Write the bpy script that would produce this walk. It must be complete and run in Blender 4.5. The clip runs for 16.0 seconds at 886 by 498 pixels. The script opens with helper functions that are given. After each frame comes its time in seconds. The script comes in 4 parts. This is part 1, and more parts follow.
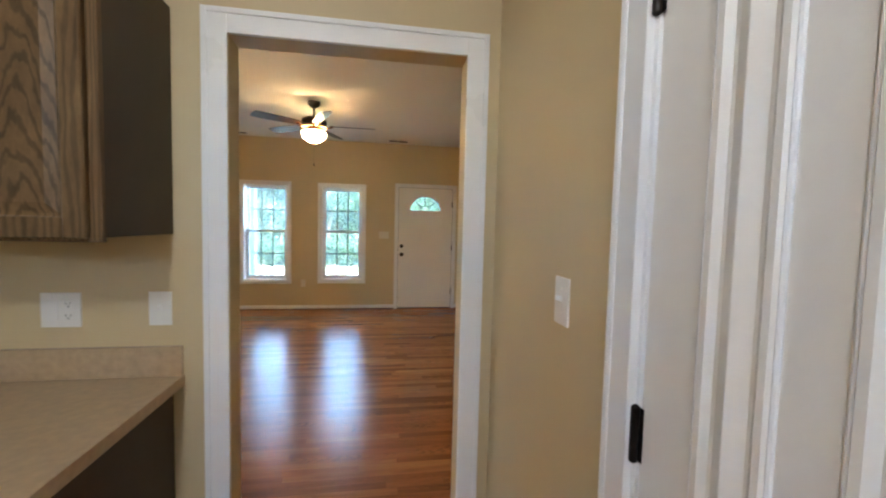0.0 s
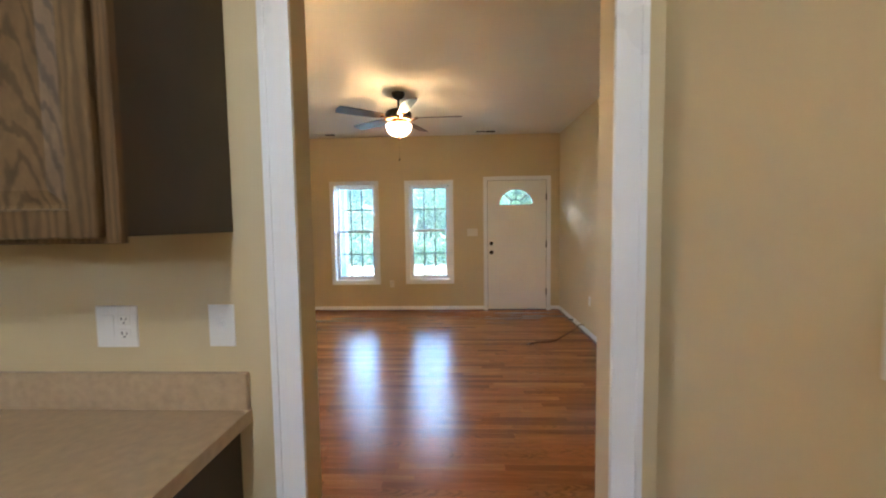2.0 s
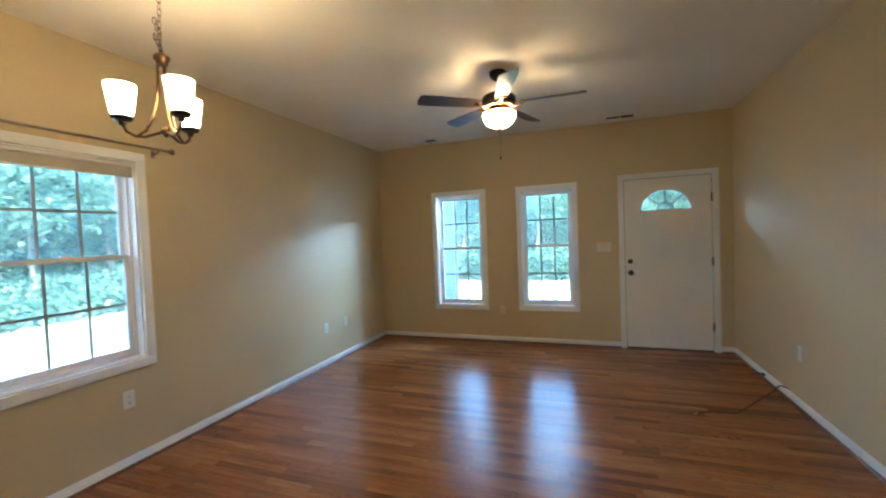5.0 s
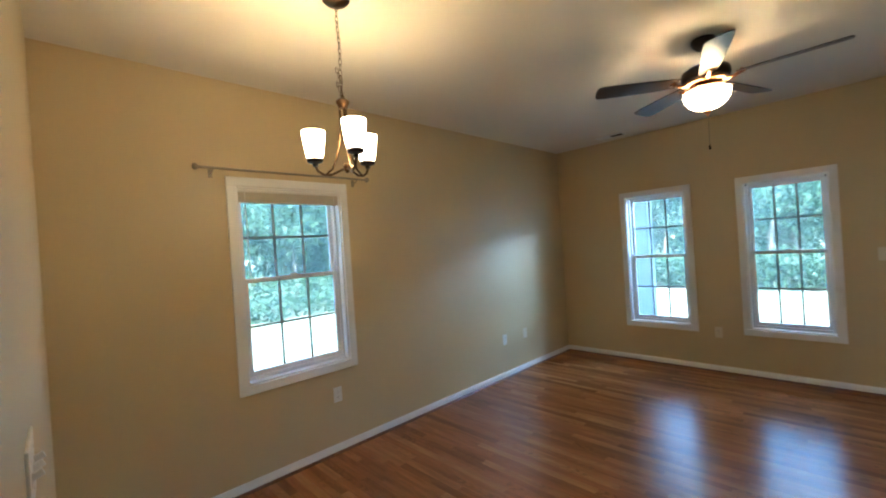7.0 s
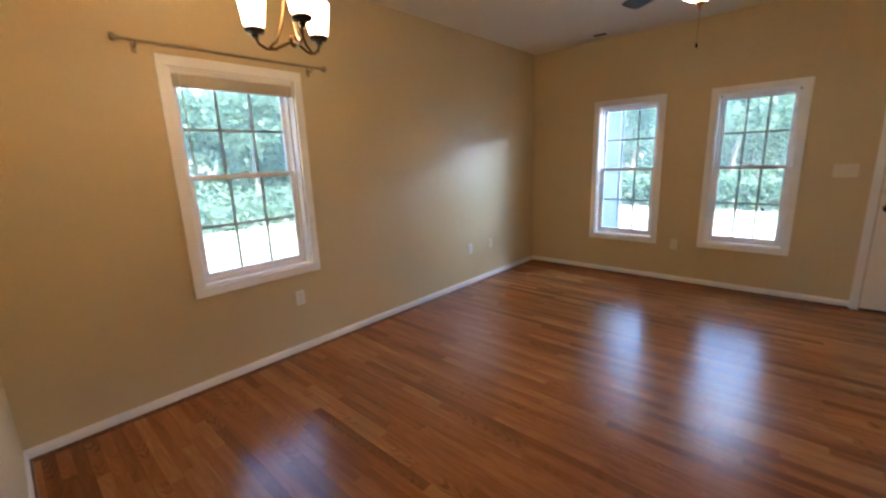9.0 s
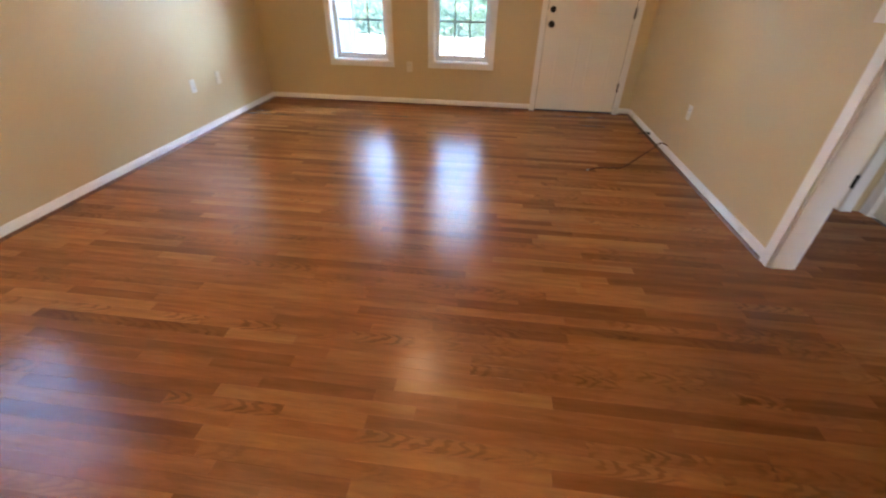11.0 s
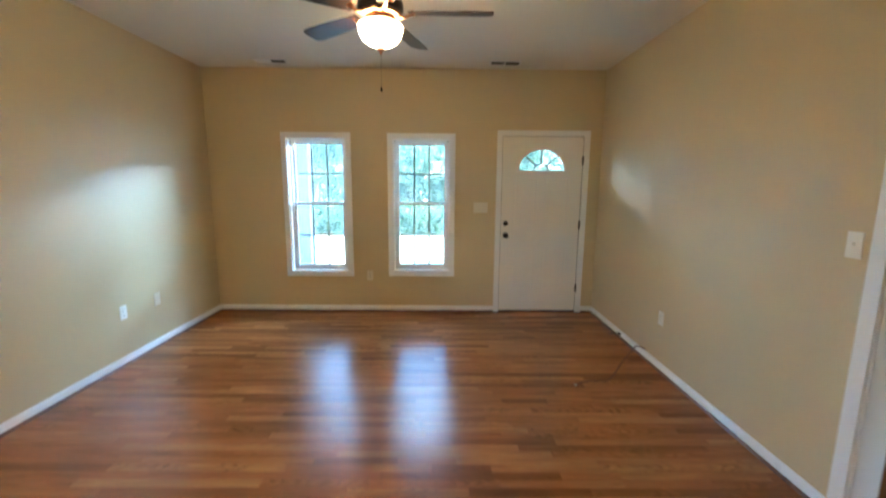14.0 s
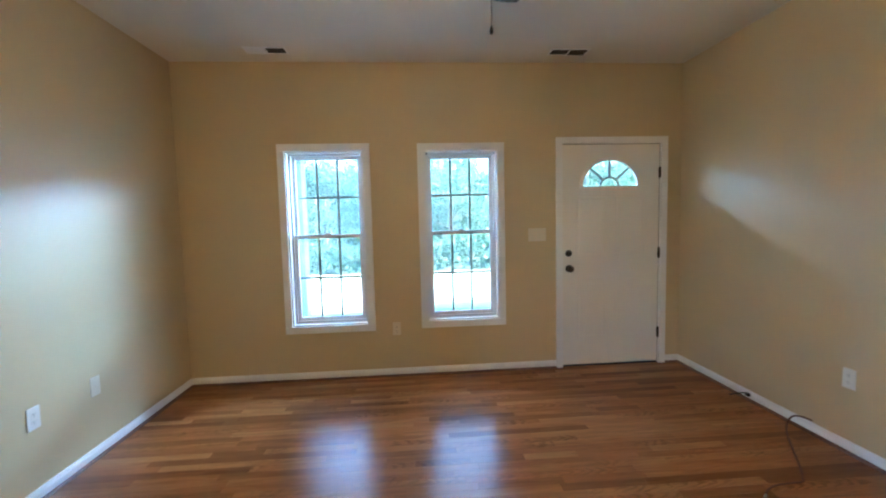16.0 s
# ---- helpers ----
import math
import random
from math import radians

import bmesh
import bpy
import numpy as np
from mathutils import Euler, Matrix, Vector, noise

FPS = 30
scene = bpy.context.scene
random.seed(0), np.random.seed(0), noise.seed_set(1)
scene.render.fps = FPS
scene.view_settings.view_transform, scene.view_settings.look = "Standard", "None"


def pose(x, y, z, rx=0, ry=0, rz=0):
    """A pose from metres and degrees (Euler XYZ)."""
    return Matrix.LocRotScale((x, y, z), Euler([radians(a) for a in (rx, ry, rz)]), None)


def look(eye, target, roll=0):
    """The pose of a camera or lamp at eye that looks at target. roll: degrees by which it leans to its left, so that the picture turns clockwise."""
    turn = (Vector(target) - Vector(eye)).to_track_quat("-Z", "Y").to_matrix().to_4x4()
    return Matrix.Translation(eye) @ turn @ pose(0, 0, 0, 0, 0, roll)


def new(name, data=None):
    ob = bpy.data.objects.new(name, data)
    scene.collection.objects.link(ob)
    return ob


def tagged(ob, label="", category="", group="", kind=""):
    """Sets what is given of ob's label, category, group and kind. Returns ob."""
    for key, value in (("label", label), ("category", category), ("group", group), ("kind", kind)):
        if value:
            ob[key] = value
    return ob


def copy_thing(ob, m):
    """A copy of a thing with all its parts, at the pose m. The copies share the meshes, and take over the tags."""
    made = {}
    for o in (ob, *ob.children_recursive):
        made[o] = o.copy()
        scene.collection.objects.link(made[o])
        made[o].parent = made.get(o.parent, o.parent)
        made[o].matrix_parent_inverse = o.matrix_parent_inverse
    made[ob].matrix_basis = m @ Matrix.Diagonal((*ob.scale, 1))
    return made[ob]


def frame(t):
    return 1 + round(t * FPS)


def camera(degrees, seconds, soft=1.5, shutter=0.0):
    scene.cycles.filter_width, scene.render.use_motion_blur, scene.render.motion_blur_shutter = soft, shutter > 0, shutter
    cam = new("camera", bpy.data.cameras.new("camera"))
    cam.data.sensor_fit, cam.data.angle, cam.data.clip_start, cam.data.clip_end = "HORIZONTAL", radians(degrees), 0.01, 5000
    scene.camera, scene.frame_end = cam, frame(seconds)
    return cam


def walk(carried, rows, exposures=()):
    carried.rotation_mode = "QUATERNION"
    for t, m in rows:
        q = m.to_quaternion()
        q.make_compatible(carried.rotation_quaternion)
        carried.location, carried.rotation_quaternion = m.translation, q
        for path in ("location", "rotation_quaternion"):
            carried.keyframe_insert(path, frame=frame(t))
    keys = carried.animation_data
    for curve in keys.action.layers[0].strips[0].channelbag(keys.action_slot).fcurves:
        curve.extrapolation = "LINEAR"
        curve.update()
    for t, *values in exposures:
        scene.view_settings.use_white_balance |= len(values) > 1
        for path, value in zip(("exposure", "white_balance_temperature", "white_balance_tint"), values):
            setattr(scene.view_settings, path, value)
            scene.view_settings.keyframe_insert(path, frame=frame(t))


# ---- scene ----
cam = camera(95.4, 16.0, soft=2.0, shutter=0.4)
PATH = [
    (0, (0.08, -0.228, 1.444), (0.405, 1.742, 1.324), 1.4),
    (0.5, (0.102, -0.238, 1.443), (0.213, 1.756, 1.337), -0.0),
    (1, (0.093, -0.191, 1.447), (0.089, 1.806, 1.353), 0.2),
    (1.5, (0.017, -0.011, 1.427), (-0.031, 1.986, 1.317), -0.3),
    (2, (0.01, 0.212, 1.408), (-0.078, 2.205, 1.277), -0.8),
    (2.5, (0.065, 0.49, 1.416), (-0.071, 2.481, 1.276), -0.2),
    (3, (0.039, 0.745, 1.41), (-0.077, 2.738, 1.285), -0.1),
    (5.5, (0.037, 1.275, 1.488), (-0.880, 3.052, 1.450), -2.8),
    (6, (0.029, 1.318, 1.510), (-1.110, 2.962, 1.486), -3.2),
    (6.5, (0.031, 1.376, 1.528), (-1.282, 2.884, 1.520), -3.5),
    (7, (0.016, 1.450, 1.551), (-1.423, 2.840, 1.545), -3.8),
    (7.5, (-0.009, 1.535, 1.583), (-1.522, 2.842, 1.540), -3.6),
    (8, (-0.010, 1.562, 1.583), (-1.540, 2.845, 1.469), -3.1),
    (8.5, (-0.008, 1.557, 1.535), (-1.479, 2.888, 1.282), -2.3),
    (9, (-0.027, 1.537, 1.466), (-1.342, 2.981, 1.035), -2.1),
    (9.5, (-0.034, 1.507, 1.344), (-1.131, 3.067, 0.742), -2.6),
    (10, (-0.105, 1.459, 1.37), (-0.864, 3.109, 0.533), -1.5),
    (12.5, (-0.004, 1.49, 1.28), (0.118, 3.065, 0.052), 1.3),
    (13, (-0.047, 1.566, 1.311), (-0.022, 3.315, 0.34), 0.8),
    (13.5, (-0.078, 1.753, 1.38), (-0.108, 3.647, 0.74), 0.3),
    (14, (-0.259, 1.924, 1.514), (-0.248, 3.898, 1.196), 0.4),
    (14.5, (-0.495, 2.096, 1.598), (-0.44, 4.093, 1.5), 0.0),
    (15, (-0.638, 2.308, 1.557), (-0.583, 4.305, 1.474), -0.1),
    (15.5, (-0.766, 2.648, 1.479), (-0.687, 4.642, 1.35), 0.3),
    (16, (-0.92, 3.014, 1.411), (-0.778, 5.003, 1.262), -1.4),
]
EXPOSURES = [
    (0.0, 6.69, 6200, 11), (1.5, 6.85, 6200, 13), (3.0, 6.77, 5800, 8), (5.5, 6.27, 5400, 5), (7.5, 6.02, 5400, 5), (8.5, 6.12, 5500, 8), (9.0, 6.27, 6400, 20),
    (9.5, 6.37, 6800, 25), (10.0, 6.52, 7000, 30), (12.5, 7.42, 6100, 0), (13.5, 7.07, 5800, 4), (14.0, 6.87, 5600, 4), (14.5, 6.71, 5500, 5), (16.0, 6.7, 5300, 8)]
walk(cam, [(t, look(eye, target, roll)) for t, eye, target, roll in PATH], EXPOSURES)

# ---- world and sun ----
SUN_EL, SUN_AZ = radians(47), radians(130)
world = bpy.data.worlds.new("world")
scene.world = world
world.use_nodes = True
_wn = world.node_tree
_sky = _wn.nodes.new("ShaderNodeTexSky")
_sky.sky_type = "NISHITA"
_sky.sun_disc = False
_sky.sun_elevation = SUN_EL
_sky.sun_rotation = SUN_AZ
_wn.links.new(_sky.outputs[0], _wn.nodes["Background"].inputs[0])
_wn.nodes["Background"].inputs[1].default_value = 0.08
sun = new("sun", bpy.data.lights.new("sun", "SUN"))
sun.data.energy, sun.data.angle, sun.data.color = 2.0, radians(0.5), (1.0, 0.95, 0.87)
_sd = Vector((math.sin(SUN_AZ) * math.cos(SUN_EL), math.cos(SUN_AZ) * math.cos(SUN_EL), math.sin(SUN_EL)))
sun.matrix_world = look(_sd * 30, (0, 0, 0))

CHANDELIER_W, FAN_W, KITCHEN_LAMP_W, KITCHEN_FILL_W = 0.023, 0.29, 0.38, 0.05
PORCH_SKY_FILL_W, NORTH_EAST_SKY_FILL_W = 1.05, 0.50
WARM = (1.0, 0.69, 0.35)

# ---- plan ----
XW, XE, YN, YS, H = -2.90, 1.56, 6.61, 1.40, 2.765   # inner faces of the living room
YK = 1.28            # kitchen face of the wall between kitchen and living room
KX = 0.53            # kitchen side wall
HX, HY = 2.60, 4.34  # hall
KB = -2.60           # kitchen back wall
WT = 0.15


# ---- materials ----
def mat(name, colour, rough=0.5, metal=0.0, coat=0.0):
    m = bpy.data.materials.new(name)
    m.use_nodes = True
    b = m.node_tree.nodes["Principled BSDF"]
    b.inputs["Base Color"].default_value = (*colour, 1)
    b.inputs["Roughness"].default_value = rough
    b.inputs["Metallic"].default_value = metal
    b.inputs["Coat Weight"].default_value = coat
    return m


def nd(m, kind, **ins):
    n = m.node_tree.nodes.new(kind)
    for k, v in ins.items():
        n.inputs[k.replace("_", " ")].default_value = v
    return n


def ln(m, a, ao, b, bi):
    m.node_tree.links.new(a.outputs[ao], b.inputs[bi])


def ramp(m, stops):
    n = m.node_tree.nodes.new("ShaderNodeValToRGB")
    e = n.color_ramp.elements
    while len(e) < len(stops):
        e.new(0.5)
    for el, (p, c) in zip(e, stops):
        el.position, el.color = p, (*c, 1)
    return n


def mixc(m, mode="MIX", fac=0.5):
    n = m.node_tree.nodes.new("ShaderNodeMix")
    n.data_type, n.blend_type = "RGBA", mode
    n.inputs[0].default_value = fac
    return n


def textured(name, colour, rough, vary=0.06, scale=2.0, bump=0.05, bscale=300.0, metal=0.0, dist=0.002, rvary=0.08):
    """Paint or metal with broad tone drift, fine relief and uneven gloss."""
    m = mat(name, colour, rough, metal)
    b = m.node_tree.nodes["Principled BSDF"]
    tc = nd(m, "ShaderNodeTexCoord")
    n1 = nd(m, "ShaderNodeTexNoise", Scale=scale, Detail=4.0)
    n2 = nd(m, "ShaderNodeTexNoise", Scale=bscale, Detail=3.0)
    ln(m, tc, "Object", n1, "Vector"), ln(m, tc, "Object", n2, "Vector")
    r = ramp(m, [(0.25, tuple(c * (1 - vary) for c in colour)), (0.75, tuple(min(1, c * (1 + vary)) for c in colour))])
    ln(m, n1, "Fac", r, "Fac"), ln(m, r, "Color", b, "Base Color")
    mr = nd(m, "ShaderNodeMapRange", To_Min=max(0.02, rough - rvary), To_Max=min(1, rough + rvary))
    ln(m, n1, "Fac", mr, "Value"), ln(m, mr, "Result", b, "Roughness")
    bp = nd(m, "ShaderNodeBump", Strength=bump, Distance=dist)
    ln(m, n2, "Fac", bp, "Height"), ln(m, bp, "Normal", b, "Normal")
    return m


M_WALL = textured("beige_wall_paint", (0.60, 0.485, 0.288), 0.44, 0.03, 1.3, 0.05, 110.0, dist=0.001, rvary=0.03)
M_WALL.node_tree.nodes["Principled BSDF"].inputs["Specular IOR Level"].default_value = 0.55
M_CEIL = textured("ceiling_paint", (0.74, 0.71, 0.64), 0.85, 0.03, 1.0, 0.3, 120.0, dist=0.002)
M_TRIM = textured("white_trim_paint", (0.84, 0.845, 0.85), 0.30, 0.03, 3.0, 0.08, 90.0)
M_DOOR = textured("white_door_paint", (0.83, 0.81, 0.77), 0.38, 0.03, 2.0, 0.15, 120.0)
M_VINYL = textured("white_vinyl", (0.80, 0.82, 0.84), 0.35, 0.02, 4.0, 0.03, 60.0)
# grey darkened so that the bars read as silhouettes against the bright windows
M_MUNTIN = textured("backlit_grey_bar", (0.27, 0.29, 0.30), 0.4, 0.03, 4.0, 0.03, 60.0)
M_CHROME = textured("polished_nickel_knob", (0.42, 0.40, 0.37), 0.18, 0.05, 20.0, 0.02, 300.0, 1.0)
M_BLACK = textured("oil_rubbed_bronze", (0.018, 0.014, 0.012), 0.38, 0.3, 30.0, 0.1, 200.0, 0.7)
M_BRONZE = textured("brushed_bronze", (0.10, 0.062, 0.033), 0.30, 0.25, 12.0, 0.1, 250.0, 1.0)
M_COPPER = textured("copper_bronze", (0.42, 0.22, 0.12), 0.28, 0.25, 12.0, 0.1, 250.0, 1.0)
M_NICKEL = textured("brushed_nickel", (0.30, 0.26, 0.21), 0.40, 0.04, 20.0, 0.02, 300.0, 1.0)
M_PLATE = textured("white_plastic_plate", (0.80, 0.79, 0.76), 0.30, 0.02, 10.0, 0.02, 100.0)
M_IVORY = textured("ivory_plastic_plate", (0.73, 0.67, 0.56), 0.32, 0.02, 10.0, 0.02, 100.0)
M_SLOT = textured("dark_slot", (0.03, 0.03, 0.03), 0.6, 0.1, 50.0)
M_CORD = textured("brown_cable_sheath", (0.12, 0.046, 0.026), 0.9, 0.15, 20.0)
M_CORD.node_tree.nodes["Principled BSDF"].inputs["Specular IOR Level"].default_value = 0.05
# far darker than the doors: the shade of the unlit side is in this colour
M_CABSIDE = textured("shade_dark_side_panel", (0.062, 0.044, 0.026), 0.45, 0.2, 5.0, 0.1, 150.0)
M_LAM = textured("beige_mottled_laminate", (0.46, 0.335, 0.205), 0.35, 0.13, 38.0, 0.02, 400.0)
M_VENTD = textured("shade_dark_slat", (0.05, 0.042, 0.035), 0.5, 0.1, 20.0)
M_BLIND = textured("beige_blind_slat", (0.60, 0.55, 0.46), 0.5, 0.05, 20.0)
M_COOK = textured("black_glass_top", (0.012, 0.012, 0.013), 0.12, 0.2, 8.0)
# white porch paint made blue-grey: the porch's shade is in the colour
M_BOARD = textured("shade_toned_porch_paint", (0.38, 0.43, 0.50), 0.5, 0.05, 3.0, 0.1, 80.0)
M_SLAB = textured("porch_concrete", (0.42, 0.41, 0.38), 0.85, 0.12, 3.0, 0.4, 60.0)
M_SUB = textured("subfloor", (0.06, 0.03, 0.015), 0.7, 0.2, 6.0)
M_BARK = textured("bark", (0.16, 0.13, 0.10), 0.9, 0.4, 6.0, 0.8, 20.0, dist=0.03)


def op_mid(m, src, out):
    """The line along a board on which its arches are centred, by chance."""
    n = nd(m, "ShaderNodeMapRange", To_Min=0.1, To_Max=0.9)
    ln(m, src, out, n, "Value")
    return (n, "Result")


def wood(name, stops, rnd, scale=(1.2, 16.0, 16.0), rough=0.3, coat=0.0, dark=0.45, axis_noise=5.0, rot=0.0, bands="Y", figure=False, wscale=0.55, y0=0.0, arches=0.0):
    """Grained wood; stops are the tones that pieces take by chance; rnd picks the source of chance."""
    m = mat(name, stops[0][1], rough, 0.0, coat)
    b = m.node_tree.nodes["Principled BSDF"]
    b.inputs["Coat Roughness"].default_value = 0.15
    tc = nd(m, "ShaderNodeTexCoord")
    if rnd == "object":
        src, out = nd(m, "ShaderNodeObjectInfo"), "Random"
    else:
        src, out = nd(m, "ShaderNodeNewGeometry"), "Random Per Island"
    off = nd(m, "ShaderNodeVectorMath")
    off.operation = "MULTIPLY_ADD"
    comb = nd(m, "ShaderNodeCombineXYZ")
    for ax in ("X", "Y", "Z"):
        ln(m, src, out, comb, ax)
    ln(m, comb, 0, off, 0)
    off.inputs[1].default_value = (37.0, 19.0, 11.0)
    ln(m, tc, "Object", off, 2)
    mp = nd(m, "ShaderNodeMapping")
    mp.inputs["Scale"].default_value = scale
    mp.inputs["Rotation"].default_value = (0, 0, rot)
    ln(m, off, 0, mp, "Vector")
    big = nd(m, "ShaderNodeTexNoise", Scale=1.0, Detail=2.0, Distortion=0.6)
    fine = nd(m, "ShaderNodeTexNoise", Scale=axis_noise, Detail=6.0, Roughness=0.7)
    wave = nd(m, "ShaderNodeTexWave", Scale=1.2 if figure else wscale, Distortion=9.0 if figure else 10.0, Detail=2.5, Detail_Scale=0.8)
    wave.bands_direction = "X" if figure else bands
    for n in (big, fine, wave):
        ln(m, mp, 0, n, "Vector")
    tone = ramp(m, stops)
    ln(m, src, out, tone, "Fac")
    grain = ramp(m, [(0.15, (dark,) * 3), (0.6, (1, 1, 1))])
    ln(m, wave, "Fac", grain, "Fac")
    a = mixc(m, "MULTIPLY", 0.55)
    ln(m, tone, "Color", a, "A"), ln(m, grain, "Color", a, "B")
    if figure:  # some boards carry nested arches along their length, fading in and out
        def op(kind, x, xo, v=None, w=None):
            n = nd(m, "ShaderNodeMath")
            n.operation = kind
            ln(m, x, xo, n, 0)
            for k, u in ((1, v), (2, w)):
                if isinstance(u, (int, float)):
                    n.inputs[k].default_value = u
                elif u is not None:
                    ln(m, u[0], u[1], n, k)
            return n
        frac = op("FRACT", op("MULTIPLY", src, out, 13.7), 0)
        amt = nd(m, "ShaderNodeMapRange", From_Min=0.60, From_Max=1.0, To_Min=0.03, To_Max=0.90)
        ln(m, frac, 0, amt, "Value")
        sep = nd(m, "ShaderNodeSeparateXYZ")
        ln(m, tc, "Object", sep, 0)
        across = op("FRACT", op("MULTIPLY", op("SUBTRACT", sep, "Y", y0), 0, 1 / 0.0572), 0)
        dev = op("SUBTRACT", across, 0, op_mid(m, src, out))
        arch = op("MULTIPLY", op("MULTIPLY", dev, 0, (dev, 0)), 0, 16.0)
        slow = nd(m, "ShaderNodeTexNoise", Scale=1.0, Detail=3.0, Roughness=0.55)
        mp2 = nd(m, "ShaderNodeMapping")
        mp2.inputs["Scale"].default_value = (9.0, 30.0, 1.0)
        ln(m, off, 0, mp2, "Vector"), ln(m, mp2, 0, slow, "Vector")
        ph = op("MULTIPLY_ADD", slow, "Fac", 15.0, (arch, 0))
        ph = op("MULTIPLY_ADD", sep, "X", 88.0, (ph, 0))
        ph = op("MULTIPLY_ADD", src, out, 300.0, (ph, 0))
        rings = nd(m, "ShaderNodeMapRange", From_Min=-0.9, From_Max=0.7, To_Min=0.0, To_Max=1.0)
        ln(m, op("SINE", ph, 0), 0, rings, "Value")
        ln(m, rings, "Result", grain, "Fac")
        come = nd(m, "ShaderNodeTexNoise", Scale=5.0, Detail=1.0)
        ln(m, off, 0, come, "Vector")
        fade = nd(m, "ShaderNodeMapRange", From_Min=0.40, From_Max=0.62)
        ln(m, come, "Fac", fade, "Value")
        ln(m, op("MULTIPLY", amt, "Result", (fade, "Result")), 0, a, 0)
    if arches:  # cathedral figure, nested arches up the middle of a panel
        sep = nd(m, "ShaderNodeSeparateXYZ")
        ln(m, tc, "Object", sep, 0)
        gen = nd(m, "ShaderNodeSeparateXYZ")
        ln(m, tc, "Generated", gen, 0)

        def calc(kind, x, v, w=None):
            n = nd(m, "ShaderNodeMath")
            n.operation = kind
            for k, u in enumerate((x, v, w)):
                if isinstance(u, (int, float)):
                    n.inputs[k].default_value = u
                elif u is not None:
                    ln(m, u[0], u[1], n, k)
            return (n, 0)
        dev = calc("SUBTRACT", (gen, "X"), 0.58)
        bow = calc("POWER", calc("ABSOLUTE", dev, 0.0), 1.5)
        warp = nd(m, "ShaderNodeTexNoise", Scale=1.0, Detail=4.0, Roughness=0.6)
        mp3 = nd(m, "ShaderNodeMapping")
        mp3.inputs["Scale"].default_value = (16.0, 16.0, 4.5)
        ln(m, off, 0, mp3, "Vector"), ln(m, mp3, 0, warp, "Vector")
        ph = calc("MULTIPLY_ADD", (sep, "Z"), 85.0, calc("MULTIPLY", bow, 75.0))
        ph = calc("MULTIPLY_ADD", (warp, "Fac"), 26.0, ph)
        rings = nd(m, "ShaderNodeMapRange", From_Min=-1.0, From_Max=0.5, To_Min=0.0, To_Max=1.0)
        sn = calc("SINE", ph, 0.0)
        ln(m, sn[0], 0, rings, "Value"), ln(m, rings, "Result", grain, "Fac")
        a.inputs[0].default_value = 0.75
    fr = ramp(m, [(0.3, (0.84, 0.82, 0.80)), (0.65, (1.06, 1.05, 1.04))] if figure else [(0.3, (0.62, 0.58, 0.55)), (0.65, (1.12, 1.1, 1.08))])
    ln(m, fine, "Fac", fr, "Fac")
    c = mixc(m, "MULTIPLY", 0.75)
    ln(m, a, "Result", c, "A"), ln(m, fr, "Color", c, "B")
    br = ramp(m, [(0.3, (0.64, 0.58, 0.54)), (0.7, (1.2, 1.2, 1.18))])
    ln(m, big, "Fac", br, "Fac")
    d = mixc(m, "MULTIPLY", 0.6)
    ln(m, c, "Result", d, "A"), ln(m, br, "Color", d, "B")
    ln(m, d, "Result", b, "Base Color")
    mr = nd(m, "ShaderNodeMapRange", To_Min=rough - 0.05, To_Max=rough + 0.07)
    ln(m, fine, "Fac", mr, "Value"), ln(m, mr, "Result", b, "Roughness")
    bp = nd(m, "ShaderNodeBump", Strength=0.04 if figure else 0.12, Distance=0.001)
    ln(m, fine, "Fac", bp, "Height"), ln(m, bp, "Normal", b, "Normal")
    if figure:
        b.inputs["Specular IOR Level"].default_value = 0.31
    return m


OAK = [(0.0, (0.205, 0.074, 0.025)), (0.10, (0.235, 0.087, 0.029)), (0.3, (0.300, 0.115, 0.038)), (0.7, (0.335, 0.134, 0.042)), (1.0, (0.405, 0.180, 0.060))]
M_OAK = wood("oak_floor_board", OAK, "object", (3.0, 26.0, 14.0), rough=0.22, dark=0.55, figure=True)
M_OAKJ = wood("oak_floor_rest", OAK, "island", (3.0, 26.0, 14.0), rough=0.22, dark=0.55, figure=True, y0=1.28)
CAB = [(0.0, (0.150, 0.095, 0.044)), (1.0, (0.168, 0.106, 0.050))]
M_CAB = wood("stained_oak_cabinet", CAB, "object", (8.0, 8.0, 2.6), 0.45, dark=0.30, axis_noise=6.0, bands="X", wscale=2.0)
M_CABPANEL = wood("figured_oak_panel", CAB, "object", (8.0, 8.0, 2.6), 0.45, dark=0.40, axis_noise=6.0, bands="X", arches=1.0)
M_CABLIT = wood("worn_oak_stile", [(0.0, (0.18, 0.112, 0.053)), (1.0, (0.20, 0.127, 0.06))], "object", (12.0, 12.0, 1.2), 0.40, dark=0.35, bands="X", wscale=2.0)
M_BLADE = wood("dark_fan_blade_wood", [(0.0, (0.035, 0.022, 0.015)), (1.0, (0.05, 0.03, 0.02))], "object", (3.0, 20.0, 20.0), 0.3)
for _m in (M_CAB, M_CABPANEL, M_CABLIT, M_CABSIDE):
    _m.node_tree.nodes["Principled BSDF"].inputs["Specular IOR Level"].default_value = 0.22
M_BLADE.node_tree.nodes["Principled BSDF"].inputs["Specular IOR Level"].default_value = 0.2
M_SHOE = wood("brown_shoe_moulding", [(0.0, (0.15, 0.06, 0.024)), (1.0, (0.20, 0.08, 0.03))], "object", (2.0, 20.0, 20.0), 0.3)


